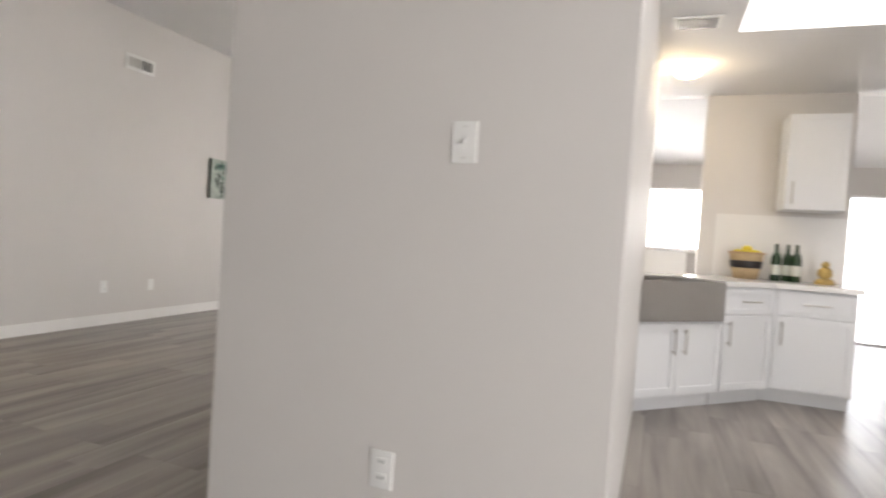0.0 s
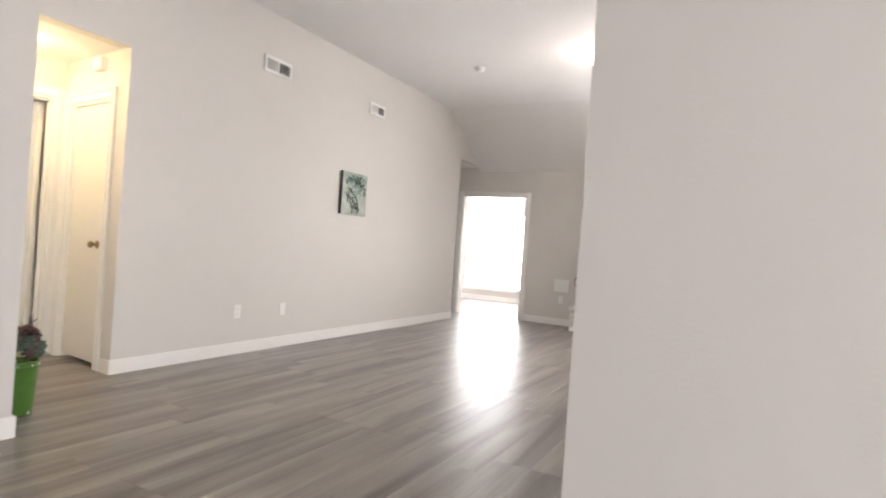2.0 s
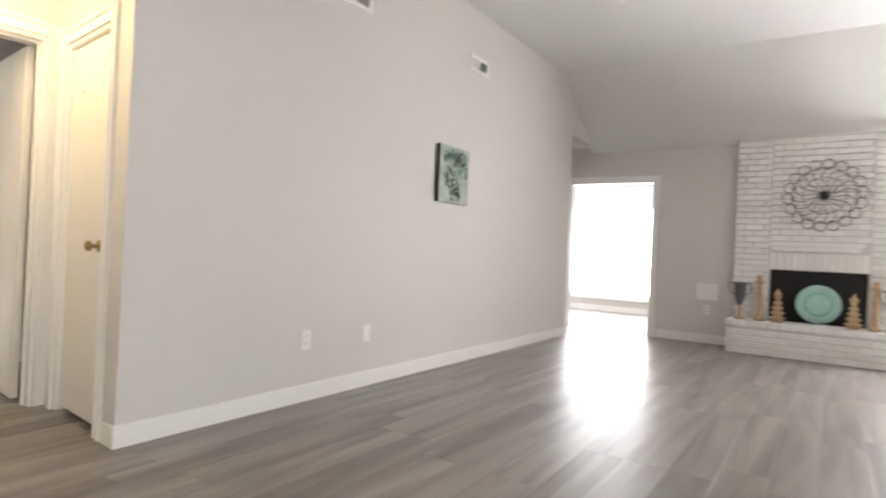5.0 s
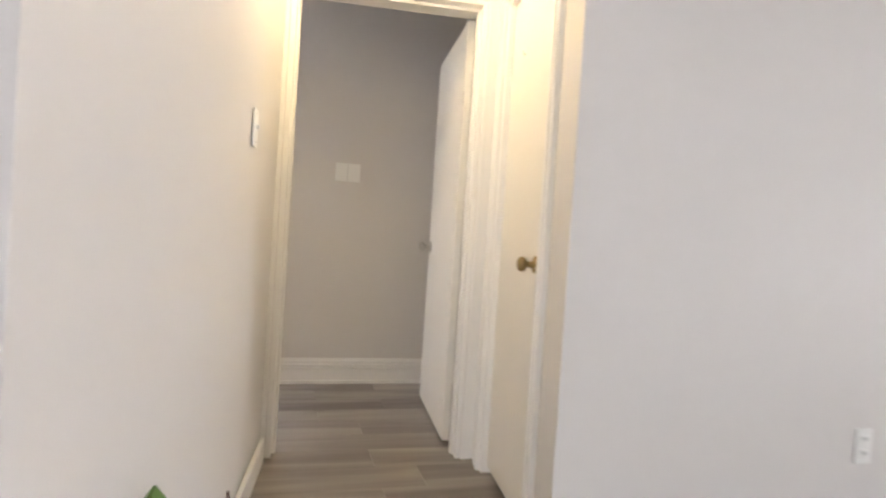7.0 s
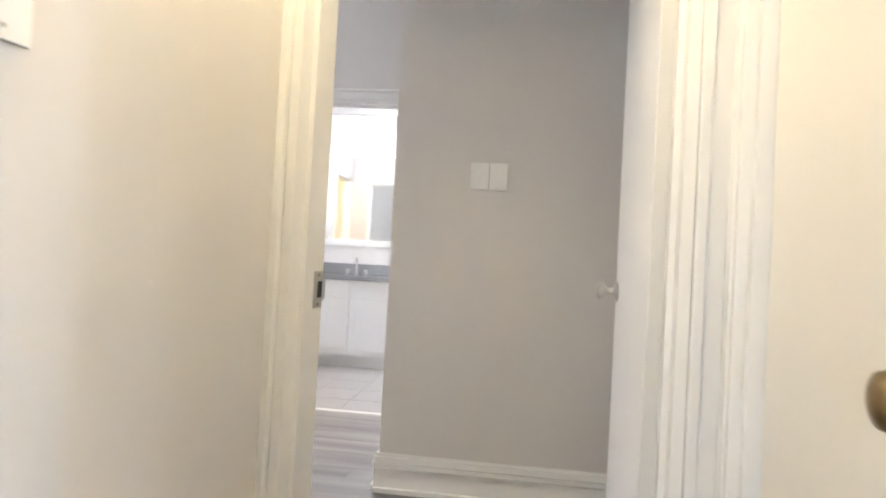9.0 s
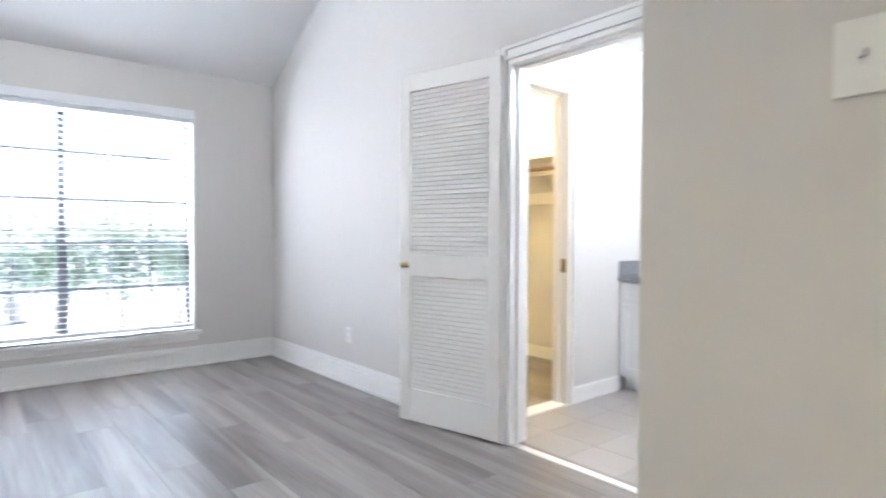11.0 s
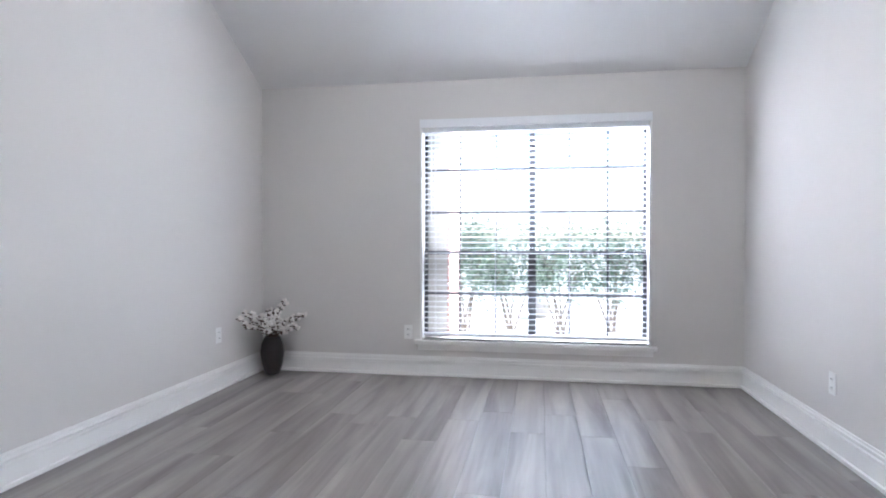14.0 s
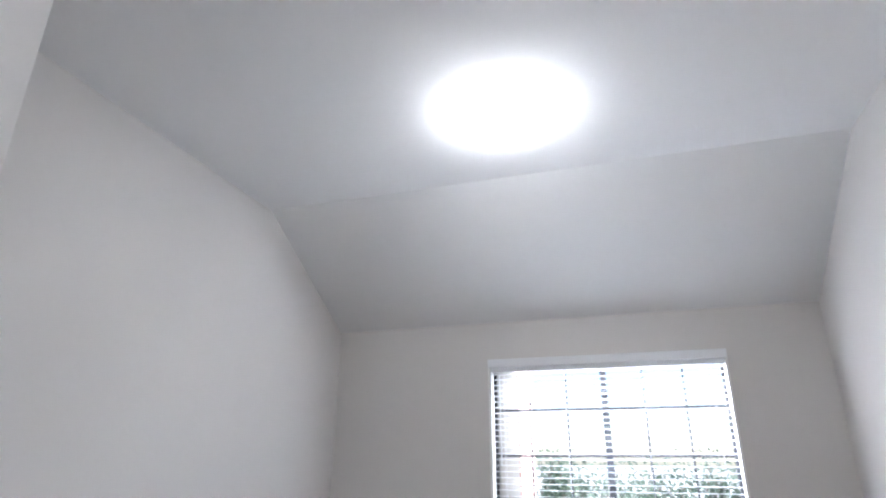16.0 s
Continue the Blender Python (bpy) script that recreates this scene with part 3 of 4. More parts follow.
part("sill", B(X0 - 0.045, WIN - 0.12, Z0 - 0.035, X1 + 0.045, WIN + 0.045, Z0, w=0.006), TRIM, wdw)
part("apron", B(X0 - 0.02, WIN, Z0 - 0.085, X1 + 0.02, WIN + 0.018, Z0 - 0.036, w=0.004), TRIM, wdw)

bl = thing("window_blind", "lowered white horizontal slat blind with open slats", "window blind")
part("headrail", B(X0 + 0.015, WIN - 0.06, Z1 - 0.065, X1 - 0.015, WIN - 0.006, Z1 - 0.014, w=0.003), SLAT, bl)
part("valance", B(X0 - 0.004, WIN + 0.003, Z1 - 0.03, X1 + 0.004, WIN + 0.022, Z1 + 0.04, w=0.004), SLAT, bl, "white moulded valance")
part("bottom_rail", B(X0 + 0.02, WIN - 0.058, Z0 + 0.03, X1 - 0.02, WIN - 0.012, Z0 + 0.055, w=0.004), SLAT, bl)
me, n = None, 37
for i in range(n):
    z = Z0 + 0.09 + i * (Z1 - 0.08 - Z0 - 0.09) / (n - 1)
    if me is None:
        bm = bmesh.new()
        prof = [(-0.023, -0.0015), (-0.01, 0.001), (0.01, 0.001), (0.023, -0.0015)]
        vs = [[bm.verts.new((x, y, zz + dz)) for y, zz in prof] for x in (X0 + 0.02, X1 - 0.02) for dz in (0, 0.0025)]
        for k in range(3):
            bm.faces.new((vs[0][k], vs[0][k + 1], vs[2][k + 1], vs[2][k]))
            bm.faces.new((vs[1][k], vs[3][k], vs[3][k + 1], vs[1][k + 1]))
        for k in (0, 3):
            bm.faces.new((vs[0][k], vs[1][k], vs[3][k], vs[2][k]))
        bmesh.ops.recalc_face_normals(bm, faces=bm.faces[:])
        o = part("slat", bm, SLAT, bl)
        me = o.data
    else:
        o = new("slat", me)
        o.parent = bl
    o.matrix_basis = pose(0, WIN - 0.034, z, 3 + random.uniform(-1, 1))
for x in (X0 + 0.12, xm - 0.3, xm + 0.3, X1 - 0.12):
    for dy in (-0.025, 0.025):
        part("ladder_cord", B(x - 0.001, WIN - 0.034 + dy - 0.0008, Z0 + 0.05, x + 0.001, WIN - 0.034 + dy + 0.0008, Z1 - 0.06), SLAT, bl)
part("tilt_wand", cyl(bmesh.new(), (X1 - 0.09, WIN - 0.005, Z1 - 0.05), (X1 - 0.09, WIN - 0.005, Z1 - 0.8), 0.004, seg=8), SLAT, bl)

# ---------------------------------------------------------------- other windows


def simple_window(name, x0, x1, z0, z1, y, label, blind=0.0, sill=True, mull=()):
    w = thing(name, label, "window")
    w["kind"] = "structure"
    f = 0.03
    bm = B(x0 - 0.003, y + 0.03, z0 - 0.003, x0 + f, y + 0.11, z1 + 0.003)
    bx(bm, x1 - f, y + 0.03, z0 - 0.003, x1 + 0.003, y + 0.11, z1 + 0.003)
    bx(bm, x0 + f, y + 0.03, z0 - 0.003, x1 - f, y + 0.11, z0 + f)
    bx(bm, x0 + f, y + 0.03, z1 - f, x1 - f, y + 0.11, z1 + 0.003)
    part("window_frame", bm, TRIM, w)
    g = part("pane", B(x0 + f, y + 0.07, z0 + f, x1 - f, y + 0.075, z1 - f), GLASS, w)
    g.visible_shadow = False
    for x in mull:
        part("mullion", B(x - 0.02, y + 0.05, z0 + f, x + 0.02, y + 0.1, z1 - f), TRIM, w)
    if sill:
        part("sill", B(x0 - 0.05, y - 0.045, z0 - 0.04, x1 + 0.05, y + 0.03, z0 - 0.004, w=0.005), TRIM, w)
    return w


simple_window("window_2", -0.23, 0.29, 0.34, 2.04, FAR, "tall narrow bright window with a white sill")
simple_window("window_3", 1.02, 1.78, 1.12, 2.04, FAR, "bright square window with a white sill")
simple_window("door_4", 3.3, 4.3, 0.0, 2.02, FAR, "bright glazed patio door in a white frame", sill=False)
simple_window("window_4", -5.45, -3.55, 0.26, 2.0, 11.75, "large bright window over a low white sill")
tagged(part("roller_blind", bx(B(-5.47, 11.7, 1.86, -3.53, 11.72, 2.22), -5.5, 11.68, 2.2, -3.5, 11.745, 2.27, w=0.005), SHADE), "half-raised pale blue-white blind over the back window", "window blind")

# ---------------------------------------------------------------- wall fittings


def plate(name, c, axis, side, w, h, label, kind):
    """A wall plate at c on a wall across axis: kind 'switch', 'outlet', 'rocker' or 'double'."""
    e = thing(name, label, "wall plate", c, rz={("y", -1): 0, ("x", 1): 90, ("y", 1): 180, ("x", -1): -90}[(axis, side)])
    part("cover", B(-w / 2, -0.006, -h / 2, w / 2, 0.0, h / 2, w=0.0025), WHITE, e)
    if kind == "outlet":
        for z in (-0.024, 0.024):
            bm = B(-0.016, -0.009, z - 0.014, 0.016, -0.006, z + 0.014, w=0.001)
            s = part("socket", bm, WHITE, e)
            part("slot", bx(B(-0.008, -0.0098, z - 0.004, -0.005, -0.009, z + 0.007), 0.005, -0.0098, z - 0.004, 0.008, -0.009, z + 0.007), DARK, s)
    elif kind != "blank":
        for x in ((-w / 4,) if kind == "double" else (0,)):
            bm = B(x - 0.006, -0.007, -0.014, x + 0.006, -0.006, 0.014)
            part("collar", bm, WHITE, e)
            bm = B(x - 0.004, -0.016, -0.003, x + 0.004, -0.006, 0.009, w=0.001)
            part("toggle", bm, WHITE, e)
        if kind == "double":
            part("seam", B(-0.0008, -0.0066, -h / 2 + 0.003, 0.0008, -0.006, h / 2 - 0.003), PEWTER, e)
        for z in (-h * 0.37, h * 0.37):
            part("screw", cyl(bmesh.new(), (0, -0.0075, z), (0, -0.006, z), 0.003, seg=8), NICKEL, e)
    return e


plate("light_switch", (0.658, 1.34, 1.385), "y", -1, 0.076, 0.122, "white single light switch plate on the dividing wall", "switch")
plate("wall_outlet", (0.46, 1.34, 0.385), "y", -1, 0.076, 0.118, "white double socket low on the dividing wall", "outlet")
plate("wall_outlet", (-3.88, 3.89, 0.38), "x", 1, 0.072, 0.118, "white double socket low on the long wall", "outlet")
plate("cable_plate", (-3.88, 4.45, 0.37), "x", 1, 0.072, 0.118, "small blank white plate low on the long wall", "blank")
plate("light_switch", (-4.3, AY0 + (AX0 + 4.3) * (AY1 - AY0) / (AX0 - AX1), 1.29), "y", 1, 0.072, 0.118, "white light switch on the alcove wall", "switch").rotation_euler[2] += radians(ASKEW)
plate("light_switch", (-6.18, 2.343, 1.373), "x", 1, 0.16, 0.118, "wide white switch plate with one toggle", "double")
plate("wall_outlet", (-7.31, -1.11, 0.365), "x", 1, 0.072, 0.118, "white double socket on the bedroom wall", "outlet")
plate("wall_outlet", (-4.68, WIN, 0.36), "y", 1, 0.072, 0.118, "white double socket beside the window", "outlet")
plate("wall_outlet", (-3.37, -1.75, 0.41), "x", -1, 0.072, 0.118, "white double socket near the vase", "outlet")
plate("light_switch", (-8.3, 0.25, 1.17), "y", 1, 0.072, 0.118, "white bathroom light switch", "switch")
plate("wall_outlet", (-2.42, FAR, 0.4), "y", -1, 0.072, 0.118, "white socket beside the fireplace", "outlet")
e = thing("panel_box", "white square access panel beside the fireplace", "wall panel", (-2.42, FAR, 0.62))
part("frame", B(-0.12, -0.02, -0.1, 0.12, 0, 0.1, w=0.004), WHITE, e)
part("hatch", B(-0.09, -0.028, -0.07, 0.09, -0.02, 0.07, w=0.003), WHITE, e)


def vent(y0, y1, z0, z1):
    e = thing("air_vent", "white two-part air grille high on the long wall", "air vent", (-3.88, 0, 0), group="vents on the long wall")
    t = 0.03
    part("frame", bx(bx(bx(B(0, y0, z0, 0.012, y0 + t, z1), 0, y1 - t, z0, 0.012, y1, z1), 0, y0 + t, z0, 0.012, y1 - t, z0 + t), 0, y0 + t, z1 - t, 0.012, y1 - t, z1), WHITE, e)
    part("backing", B(0.001, y0 + t, z0 + t, 0.003, y1 - t, z1 - t), PEWTER, e)
    ym = (y0 + y1) / 2
    part("divider", B(0.003, ym - 0.008, z0 + t, 0.012, ym + 0.008, z1 - t), WHITE, e)
    for k in range(8):
        for h, (a, b) in enumerate(((y0 + t, ym - 0.008), (ym + 0.008, y1 - t))):
            y = a + (k + 0.5) * (b - a) / 8
            bm = B(-0.001, -0.006, z0 + t, 0.001, 0.006, z1 - t)
            bmesh.ops.rotate(bm, verts=bm.verts[:], cent=(0, 0, 0), matrix=Matrix.Rotation(radians(-50 if h == 0 else 35), 3, "Z"))
            bmesh.ops.translate(bm, verts=bm.verts[:], vec=(0.008, y, 0))
            part("slat", bm, WHITE, e)


vent(4.0, 4.35, 2.565, 2.72)
vent(5.65, 5.96, 2.57, 2.71)
e = thing("door_chime", "small cream door chime box on the alcove wall", "door chime", (-4.27, 2.797, 2.265), rz=ASKEW)
part("case", B(-0.06, -0.05, -0.045, 0.06, 0, 0.045, w=0.006), WHITE, e)
part("grille", B(-0.04, -0.053, -0.03, 0.04, -0.05, -0.01), DOORW, e)
e = thing("smoke_detector", "round white smoke detector on the ceiling", "smoke detector", (-2.7, 6.05, H))
part("base", lathe(bmesh.new(), [(0.065, 0), (0.065, -0.012), (0.06, -0.016), (0.001, -0.017)]), WHITE, e)
part("cap", lathe(bmesh.new(), [(0.05, -0.0165), (0.045, -0.034), (0.001, -0.036)]), WHITE, e)


def ceiling_lamp(at, r, h, glass, label, watts, color):
    e = thing("ceiling_lamp", label, "ceiling lamp", at)
    part("base", lathe(bmesh.new(), [(0.001, -0.001), (r * 0.85, -0.001), (r * 0.88, -0.008), (r * 0.85, -0.015), (0.001, -0.016)], 40), WHITE, e)
    part("shade", lathe(bmesh.new(), [(r * 0.9, -0.0165), (r * 0.97, -0.03 - h * 0.2), (r * 0.9, -0.03 - h * 0.55), (r * 0.66, -0.03 - h * 0.85), (r * 0.3, -0.03 - h), (0.004, -0.03 - h * 1.02)], 40), glass, e)
    part("finial", lathe(bmesh.new(), [(0.008, -0.03 - h), (0.01, -0.036 - h), (0.001, -0.045 - h)], 12), NICKEL, e)
    lamp(e.name + "_light", "POINT", pose(at[0], at[1], at[2] - h - 0.2), watts, color, radius=r * 0.6)


ceiling_lamp((-1.25, 5.9, H), 0.17, 0.14, BULB, "lit round frosted glass ceiling lamp", 2.6, (1.0, 0.95, 0.88))
ceiling_lamp((-5.4, -0.4, HB), 0.3, 0.06, BULB, "lit wide flat round ceiling lamp", 6, (1.0, 0.98, 0.96))
ceiling_lamp((-4.5, 2.2, 2.35), 0.13, 0.12, BULBW, "lit warm globe lamp on the alcove ceiling", 2.8, (1.0, 0.8, 0.46))
ceiling_lamp((1.32, 4.45, 2.5), 0.1, 0.06, BULBW, "small lit warm ceiling lamp over the sink", 2, (1.0, 0.85, 0.6))
ceiling_lamp((-8.5, -0.8, 2.44), 0.12, 0.1, BULBW, "lit warm closet ceiling lamp", 17, (1.0, 0.68, 0.22))
ceiling_lamp((-8.4, 1.4, 2.44), 0.15, 0.1, BULB, "lit bathroom ceiling lamp", 22, (0.97, 0.98, 1.0))

# ---------------------------------------------------------------- fireplace
fp = thing("fireplace", "white-painted brick fireplace with a raised hearth and black firebox", "fireplace")
fp["kind"] = "structure"
FX0, FX1, FY = -2.13, -0.53, FAR - 0.1
OX0, OX1, OZ0, OZ1 = -1.76, -0.86, 0.36, 0.93
core = slab(bmesh.new(), "y", FY + 0.012, FAR - 0.001, FX0 + 0.01, FX1 - 0.01, 0.0, 2.62, [(OX0, OX1, OZ0, OZ1)])
core = part("chimney_core", core, MORTARW, fp)
hearth = part("hearth_core", B(FX0 + 0.02, FAR - 0.5, 0.0, FX1 - 0.02, FY + 0.01, 0.3), MORTARW, fp)
part("firebox", bx(B(OX0, FY + 0.07, OZ0, OX1, FAR - 0.002, OZ1), OX0, FY + 0.02, OZ0, OX0 + 0.01, FY + 0.07, OZ1), SOOT, fp, "soot-black firebox opening")
part("mantel", bx(B(-1.78, FY - 0.07, 1.2, -0.9, FY + 0.01, 1.25, w=0.006), -1.75, FY - 0.04, 1.15, -0.93, FY + 0.01, 1.1995, w=0.004), BRICKW, fp, "white-painted brick mantel ledge")
part("spark_guard", B(OX0 + 0.02, FY + 0.03, OZ0, OX1 - 0.02, FY + 0.04, OZ1 - 0.01), SOOT, fp, "black fire screen")


def brick_mesh(name, w, h, d, c=0.005):
    bm = bmesh.new()
    bx(bm, -w / 2, -d / 2, -h / 2, w / 2, d / 2, h / 2)
    me = bpy.data.meshes.new(name)
    bmesh.ops.bevel(bm, geom=bm.edges[:], offset=c, segments=1, affect="EDGES")
    bm.to_mesh(me)
    bm.free()
    return me


BRICKS = {}


def brick(parent, mat, c, w, h, d):
    k = (round(w, 3), round(h, 3), round(d, 3), mat.name)
    if k not in BRICKS:
        BRICKS[k] = brick_mesh("brick", *k[:3])
        BRICKS[k].materials.append(mat)
    o = new("brick", BRICKS[k])
    o.parent, o.location = parent, c
    return o


def bricks_running(parent, mat, x0, x1, z0, z1, y, L=0.2, hh=0.068, gap=0.009, d=0.03, skip=None):
    row, z = 0, z0
    while z + hh <= z1 + 0.02:
        x = x0 - (L / 2 if row % 2 else 0)
        while x < x1 - 0.01:
            a, b = max(x, x0), min(x + L - gap, x1)
            zt = min(z + hh - gap, z1)
            if b - a > 0.03 and not (skip and skip(a, b, z, zt)):
                brick(parent, mat, ((a + b) / 2, y + random.uniform(-0.002, 0.002), (z + zt) / 2), b - a, zt - z, d)
            x += L
        z += hh
        row += 1


mid = lambda a, b, z, t: (b > OX0 - 0.02 and a < OX1 + 0.02 and t > OZ0 - 0.1 and z < OZ1 + 0.27)
bricks_running(core, BRICKW, FX0, OX0 - 0.02, 0.36, 2.42, FY, 0.2)
bricks_running(core, BRICKW, OX1 + 0.02, FX1, 0.36, 2.42, FY, 0.2)
bricks_running(core, BRICKW, OX0 - 0.011, OX1 + 0.011, 1.26, 2.42, FY, 0.2)
n = 13
for i in range(n):
    w = (OX1 - OX0 + 0.02) / n
    brick(core, BRICKW, (OX0 - 0.01 + (i + 0.5) * w, FY, 1.035), w - 0.008, 0.19, 0.03)
HF = FAR - 0.5
bricks_running(hearth, BRICKW, FX0, FX1, 0.004, 0.29, HF, 0.2)
n = 17
for i in range(n):
    w = (FX1 - FX0 + 0.04) / n
    brick(hearth, BRICKW, (FX0 - 0.02 + (i + 0.5) * w, (HF + FY) / 2 - 0.012, 0.33), w - 0.006, 0.06, FY - HF - 0.012 + 0.03)
for sx in (FX0 + 0.01, FX1 - 0.01):
    for r in range(4):
        for k in range(2):
            o = brick(hearth, BRICKW, (sx, HF + 0.12 + k * 0.2 - 0.02, 0.036 + r * 0.068), 0.03, 0.059, 0.19)

ZH = 0.3605


def urn(x, y):
    e = thing("trophy_urn", "grey metal urn with two handles on a wooden foot", "urn", (x, y, ZH), group="urns on the hearth")
    part("foot", lathe(bmesh.new(), [(0.055, 0), (0.055, 0.015), (0.03, 0.03), (0.018, 0.07), (0.022, 0.12), (0.012, 0.15)]), TIMBER, e, "turned tan wooden foot")
    part("cup", lathe(bmesh.new(), [(0.012, 0.15), (0.03, 0.17), (0.055, 0.24), (0.062, 0.33), (0.058, 0.38), (0.078, 0.41), (0.074, 0.413), (0.05, 0.38), (0.045, 0.3), (0.001, 0.2)]), PEWTER, e)
    for s in (-1, 1):
        part("handle", tube(bmesh.new(), [(s * 0.06, 0, 0.27), (s * 0.1, 0, 0.3), (s * 0.115, 0, 0.36), (s * 0.1, 0, 0.41), (s * 0.07, 0, 0.405)], 0.006), PEWTER, e)


def pillar(x, y):
    e = thing("candle_pillar", "tall turned tan wooden candle holder", "candle holder", (x, y, ZH), group="candle holders on the hearth")
    prof = [(0.06, 0), (0.06, 0.02), (0.035, 0.04)]
    for k in range(6):
        z = 0.05 + k * 0.06
        prof += [(0.027, z), (0.036, z + 0.012), (0.027, z + 0.03), (0.031, z + 0.05)]
    part("stem", lathe(bmesh.new(), prof + [(0.045, 0.43), (0.045, 0.445), (0.001, 0.446)]), TIMBER, e)
    part("candle", cyl(bmesh.new(), (0, 0, 0.445), (0, 0, 0.5), 0.03, seg=16), TIMBER, e, "tan candle stub")


def pagoda(x, y):
    e = thing("pagoda_ornament", "small stacked tan pagoda ornament", "ornament", (x, y, ZH), group="pagodas on the hearth")
    for k in range(5):
        w, z = 0.075 - k * 0.011, k * 0.055
        part("tier", bx(B(-w * 0.7, -w * 0.7, z, w * 0.7, w * 0.7, z + 0.034, w=0.003), -w, -w, z + 0.034, w, w, z + 0.055, w=0.008), TIMBER, e)
    part("spire", lathe(bmesh.new(), [(0.028, 0.275), (0.042, 0.3), (0.015, 0.33), (0.001, 0.37)], 12), TIMBER, e)


HY = FAR - 0.28
for x in (-2.03, -0.66):
    urn(x, HY - 0.03)
for x in (-1.84, -0.8):
    pillar(x, HY)
for x in (-1.66, -0.98):
    pagoda(x, HY - 0.02)
e = thing("display_plate", "large turquoise glazed plate leaning in the firebox", "plate", (-1.29, FY - 0.06, ZH))
tilt = Matrix.Rotation(radians(80), 4, "X")
part("rim", lathe(bmesh.new(), [(0.13, 0.01), (0.205, 0.03), (0.21, 0.036), (0.205, 0.042), (0.13, 0.02)], 40, (0, 0, 0.215), tilt), TURQ2, e, "pale celadon rim")
part("well", lathe(bmesh.new(), [(0.001, 0.0), (0.13, 0.008), (0.14, 0.014), (0.13, 0.022), (0.06, 0.014), (0.001, 0.012)], 40, (0, 0, 0.215), tilt), TURQ, e)

e = thing("wall_medallion", "round dark wrought-iron scroll medallion above the mantel", "wall art", (-1.28, FY - 0.035, 1.76))
part("boss", lathe(bmesh.new(), [(0.001, -0.012), (0.035, -0.01), (0.045, 0.0), (0.03, 0.012), (0.001, 0.014)], 20, (0, 0, 0), Matrix.Rotation(radians(90), 4, "X")), IRON, e)
for k in range(18):
    a0 = k * 2 * math.pi / 18
    pts = []
    for i in range(9):
        u = i / 8
        a, r = a0 + 0.34 * math.sin(u * math.pi * 0.9), 0.04 + 0.27 * u
        pts.append((r * math.cos(a), 0, r * math.sin(a)))
    cx, cz = 0.335 * math.cos(a0 + 0.1), 0.335 * math.sin(a0 + 0.1)
    for i in range(13):
        a = a0 + math.pi + 0.2 + i * 2 * math.pi * 1.15 / 12
        rr = 0.058 - 0.022 * max(0, i - 8) / 4
        pts.append((cx + rr * math.cos(a), 0, cz + rr * math.sin(a)))
    part("scroll", tube(bmesh.new(), pts, 0.0045, 5), IRON, e)
for r in (0.2,):
    part("ring", tube(bmesh.new(), [(r * math.cos(i * math.pi / 20), 0.004, r * math.sin(i * math.pi / 20)) for i in range(41)], 0.0035, 5), IRON, e)

# painting on the long wall
e = thing("canvas_painting", "small canvas of dark branches on pale green", "painting", (-3.88, 5.43, 1.605))
part("canvas", B(0, -0.22, -0.235, 0.035, 0.22, 0.235, w=0.003), CANVAS, e)
for y0, y1 in ((-0.224, -0.2202), (0.2202, 0.224)):
    part("edge", B(0.001, y0, -0.236, 0.034, y1, 0.236), INK, e, "dark painted canvas edge")
random.seed(7)
for b in range(9):
    y, z, a = random.uniform(-0.2, 0.0), -0.02 + 0.026 * b, random.uniform(-0.5, 0.5)
    pts = [(0.0365, y, z)]
    for i in range(7):
        a += random.uniform(-0.5, 0.45)
        y, z = y + 0.05 * math.cos(a), z + 0.05 * math.sin(a)
        if abs(y) < 0.2 and abs(z) < 0.22:
            pts.append((0.0365, y, z))
    bm = tube(bmesh.new(), pts, 0.0045, 4)
    for p in pts[1:]:
        for _ in range(6):
            c = Vector(p) + Vector((0, random.uniform(-0.035, 0.035), random.uniform(-0.035, 0.035)))
            if abs(c.y) < 0.205 and abs(c.z) < 0.22:
                bmesh.ops.create_icosphere(bm, subdivisions=1, radius=0.011, matrix=Matrix.LocRotScale(c, Euler((random.uniform(0, 6), 0, 0)), (0.15, 1.3, 0.6)))
    part("painted_branch", bm, INKG if b % 3 == 2 else INK, e)

# ---------------------------------------------------------------- green planter in the alcove mouth
pl = thing("green_planter", "chipped green tin pail of artificial dark succulents", "planter", (-3.38, 1.93, 0))
part("pail", lathe(bmesh.new(), [(0.064, 0.002), (0.067, 0.01), (0.086, 0.285), (0.092, 0.292), (0.092, 0.3), (0.086, 0.302), (0.08, 0.285), (0.078, 0.27), (0.001, 0.27)], 36), GREEN, pl)
part("rim_band", lathe(bmesh.new(), [(0.0845, 0.262), (0.0865, 0.264), (0.088, 0.278), (0.086, 0.28)], 36), GREEN, pl)
random.seed(3)
bm = bmesh.new()
for k in range(22):
    a, z = random.uniform(0, 6.28), random.choice((0.016, 0.03, 0.272, 0.28, 0.276))
    r = 0.0665 + 0.0695 * z * 0.98
    ball(bm, (r * math.cos(a), r * math.sin(a), z), 0.009, 1, (0.5, 0.5, 1))
tagged(part("paint_chips", bm, CHIP, pl, "chipped white paint spots"), kind="stuff")
bm = bmesh.new()
arch = [(-0.088, 0.285)] + [(-0.088 - 0.03 * math.sin(u * math.pi / 10), 0.29 + 0.026 * u) for u in range(1, 9)] + [(-0.112, 0.54), (-0.128, 0.56), (-0.142, 0.54), (-0.146, 0.46), (-0.14, 0.36)]
rows = [[bm.verts.new((x, y + dy, z)) for x, dy in ((-0.02, 0), (0.02, 0), (0.02, 0.004), (-0.02, 0.004))] for y, z in arch]
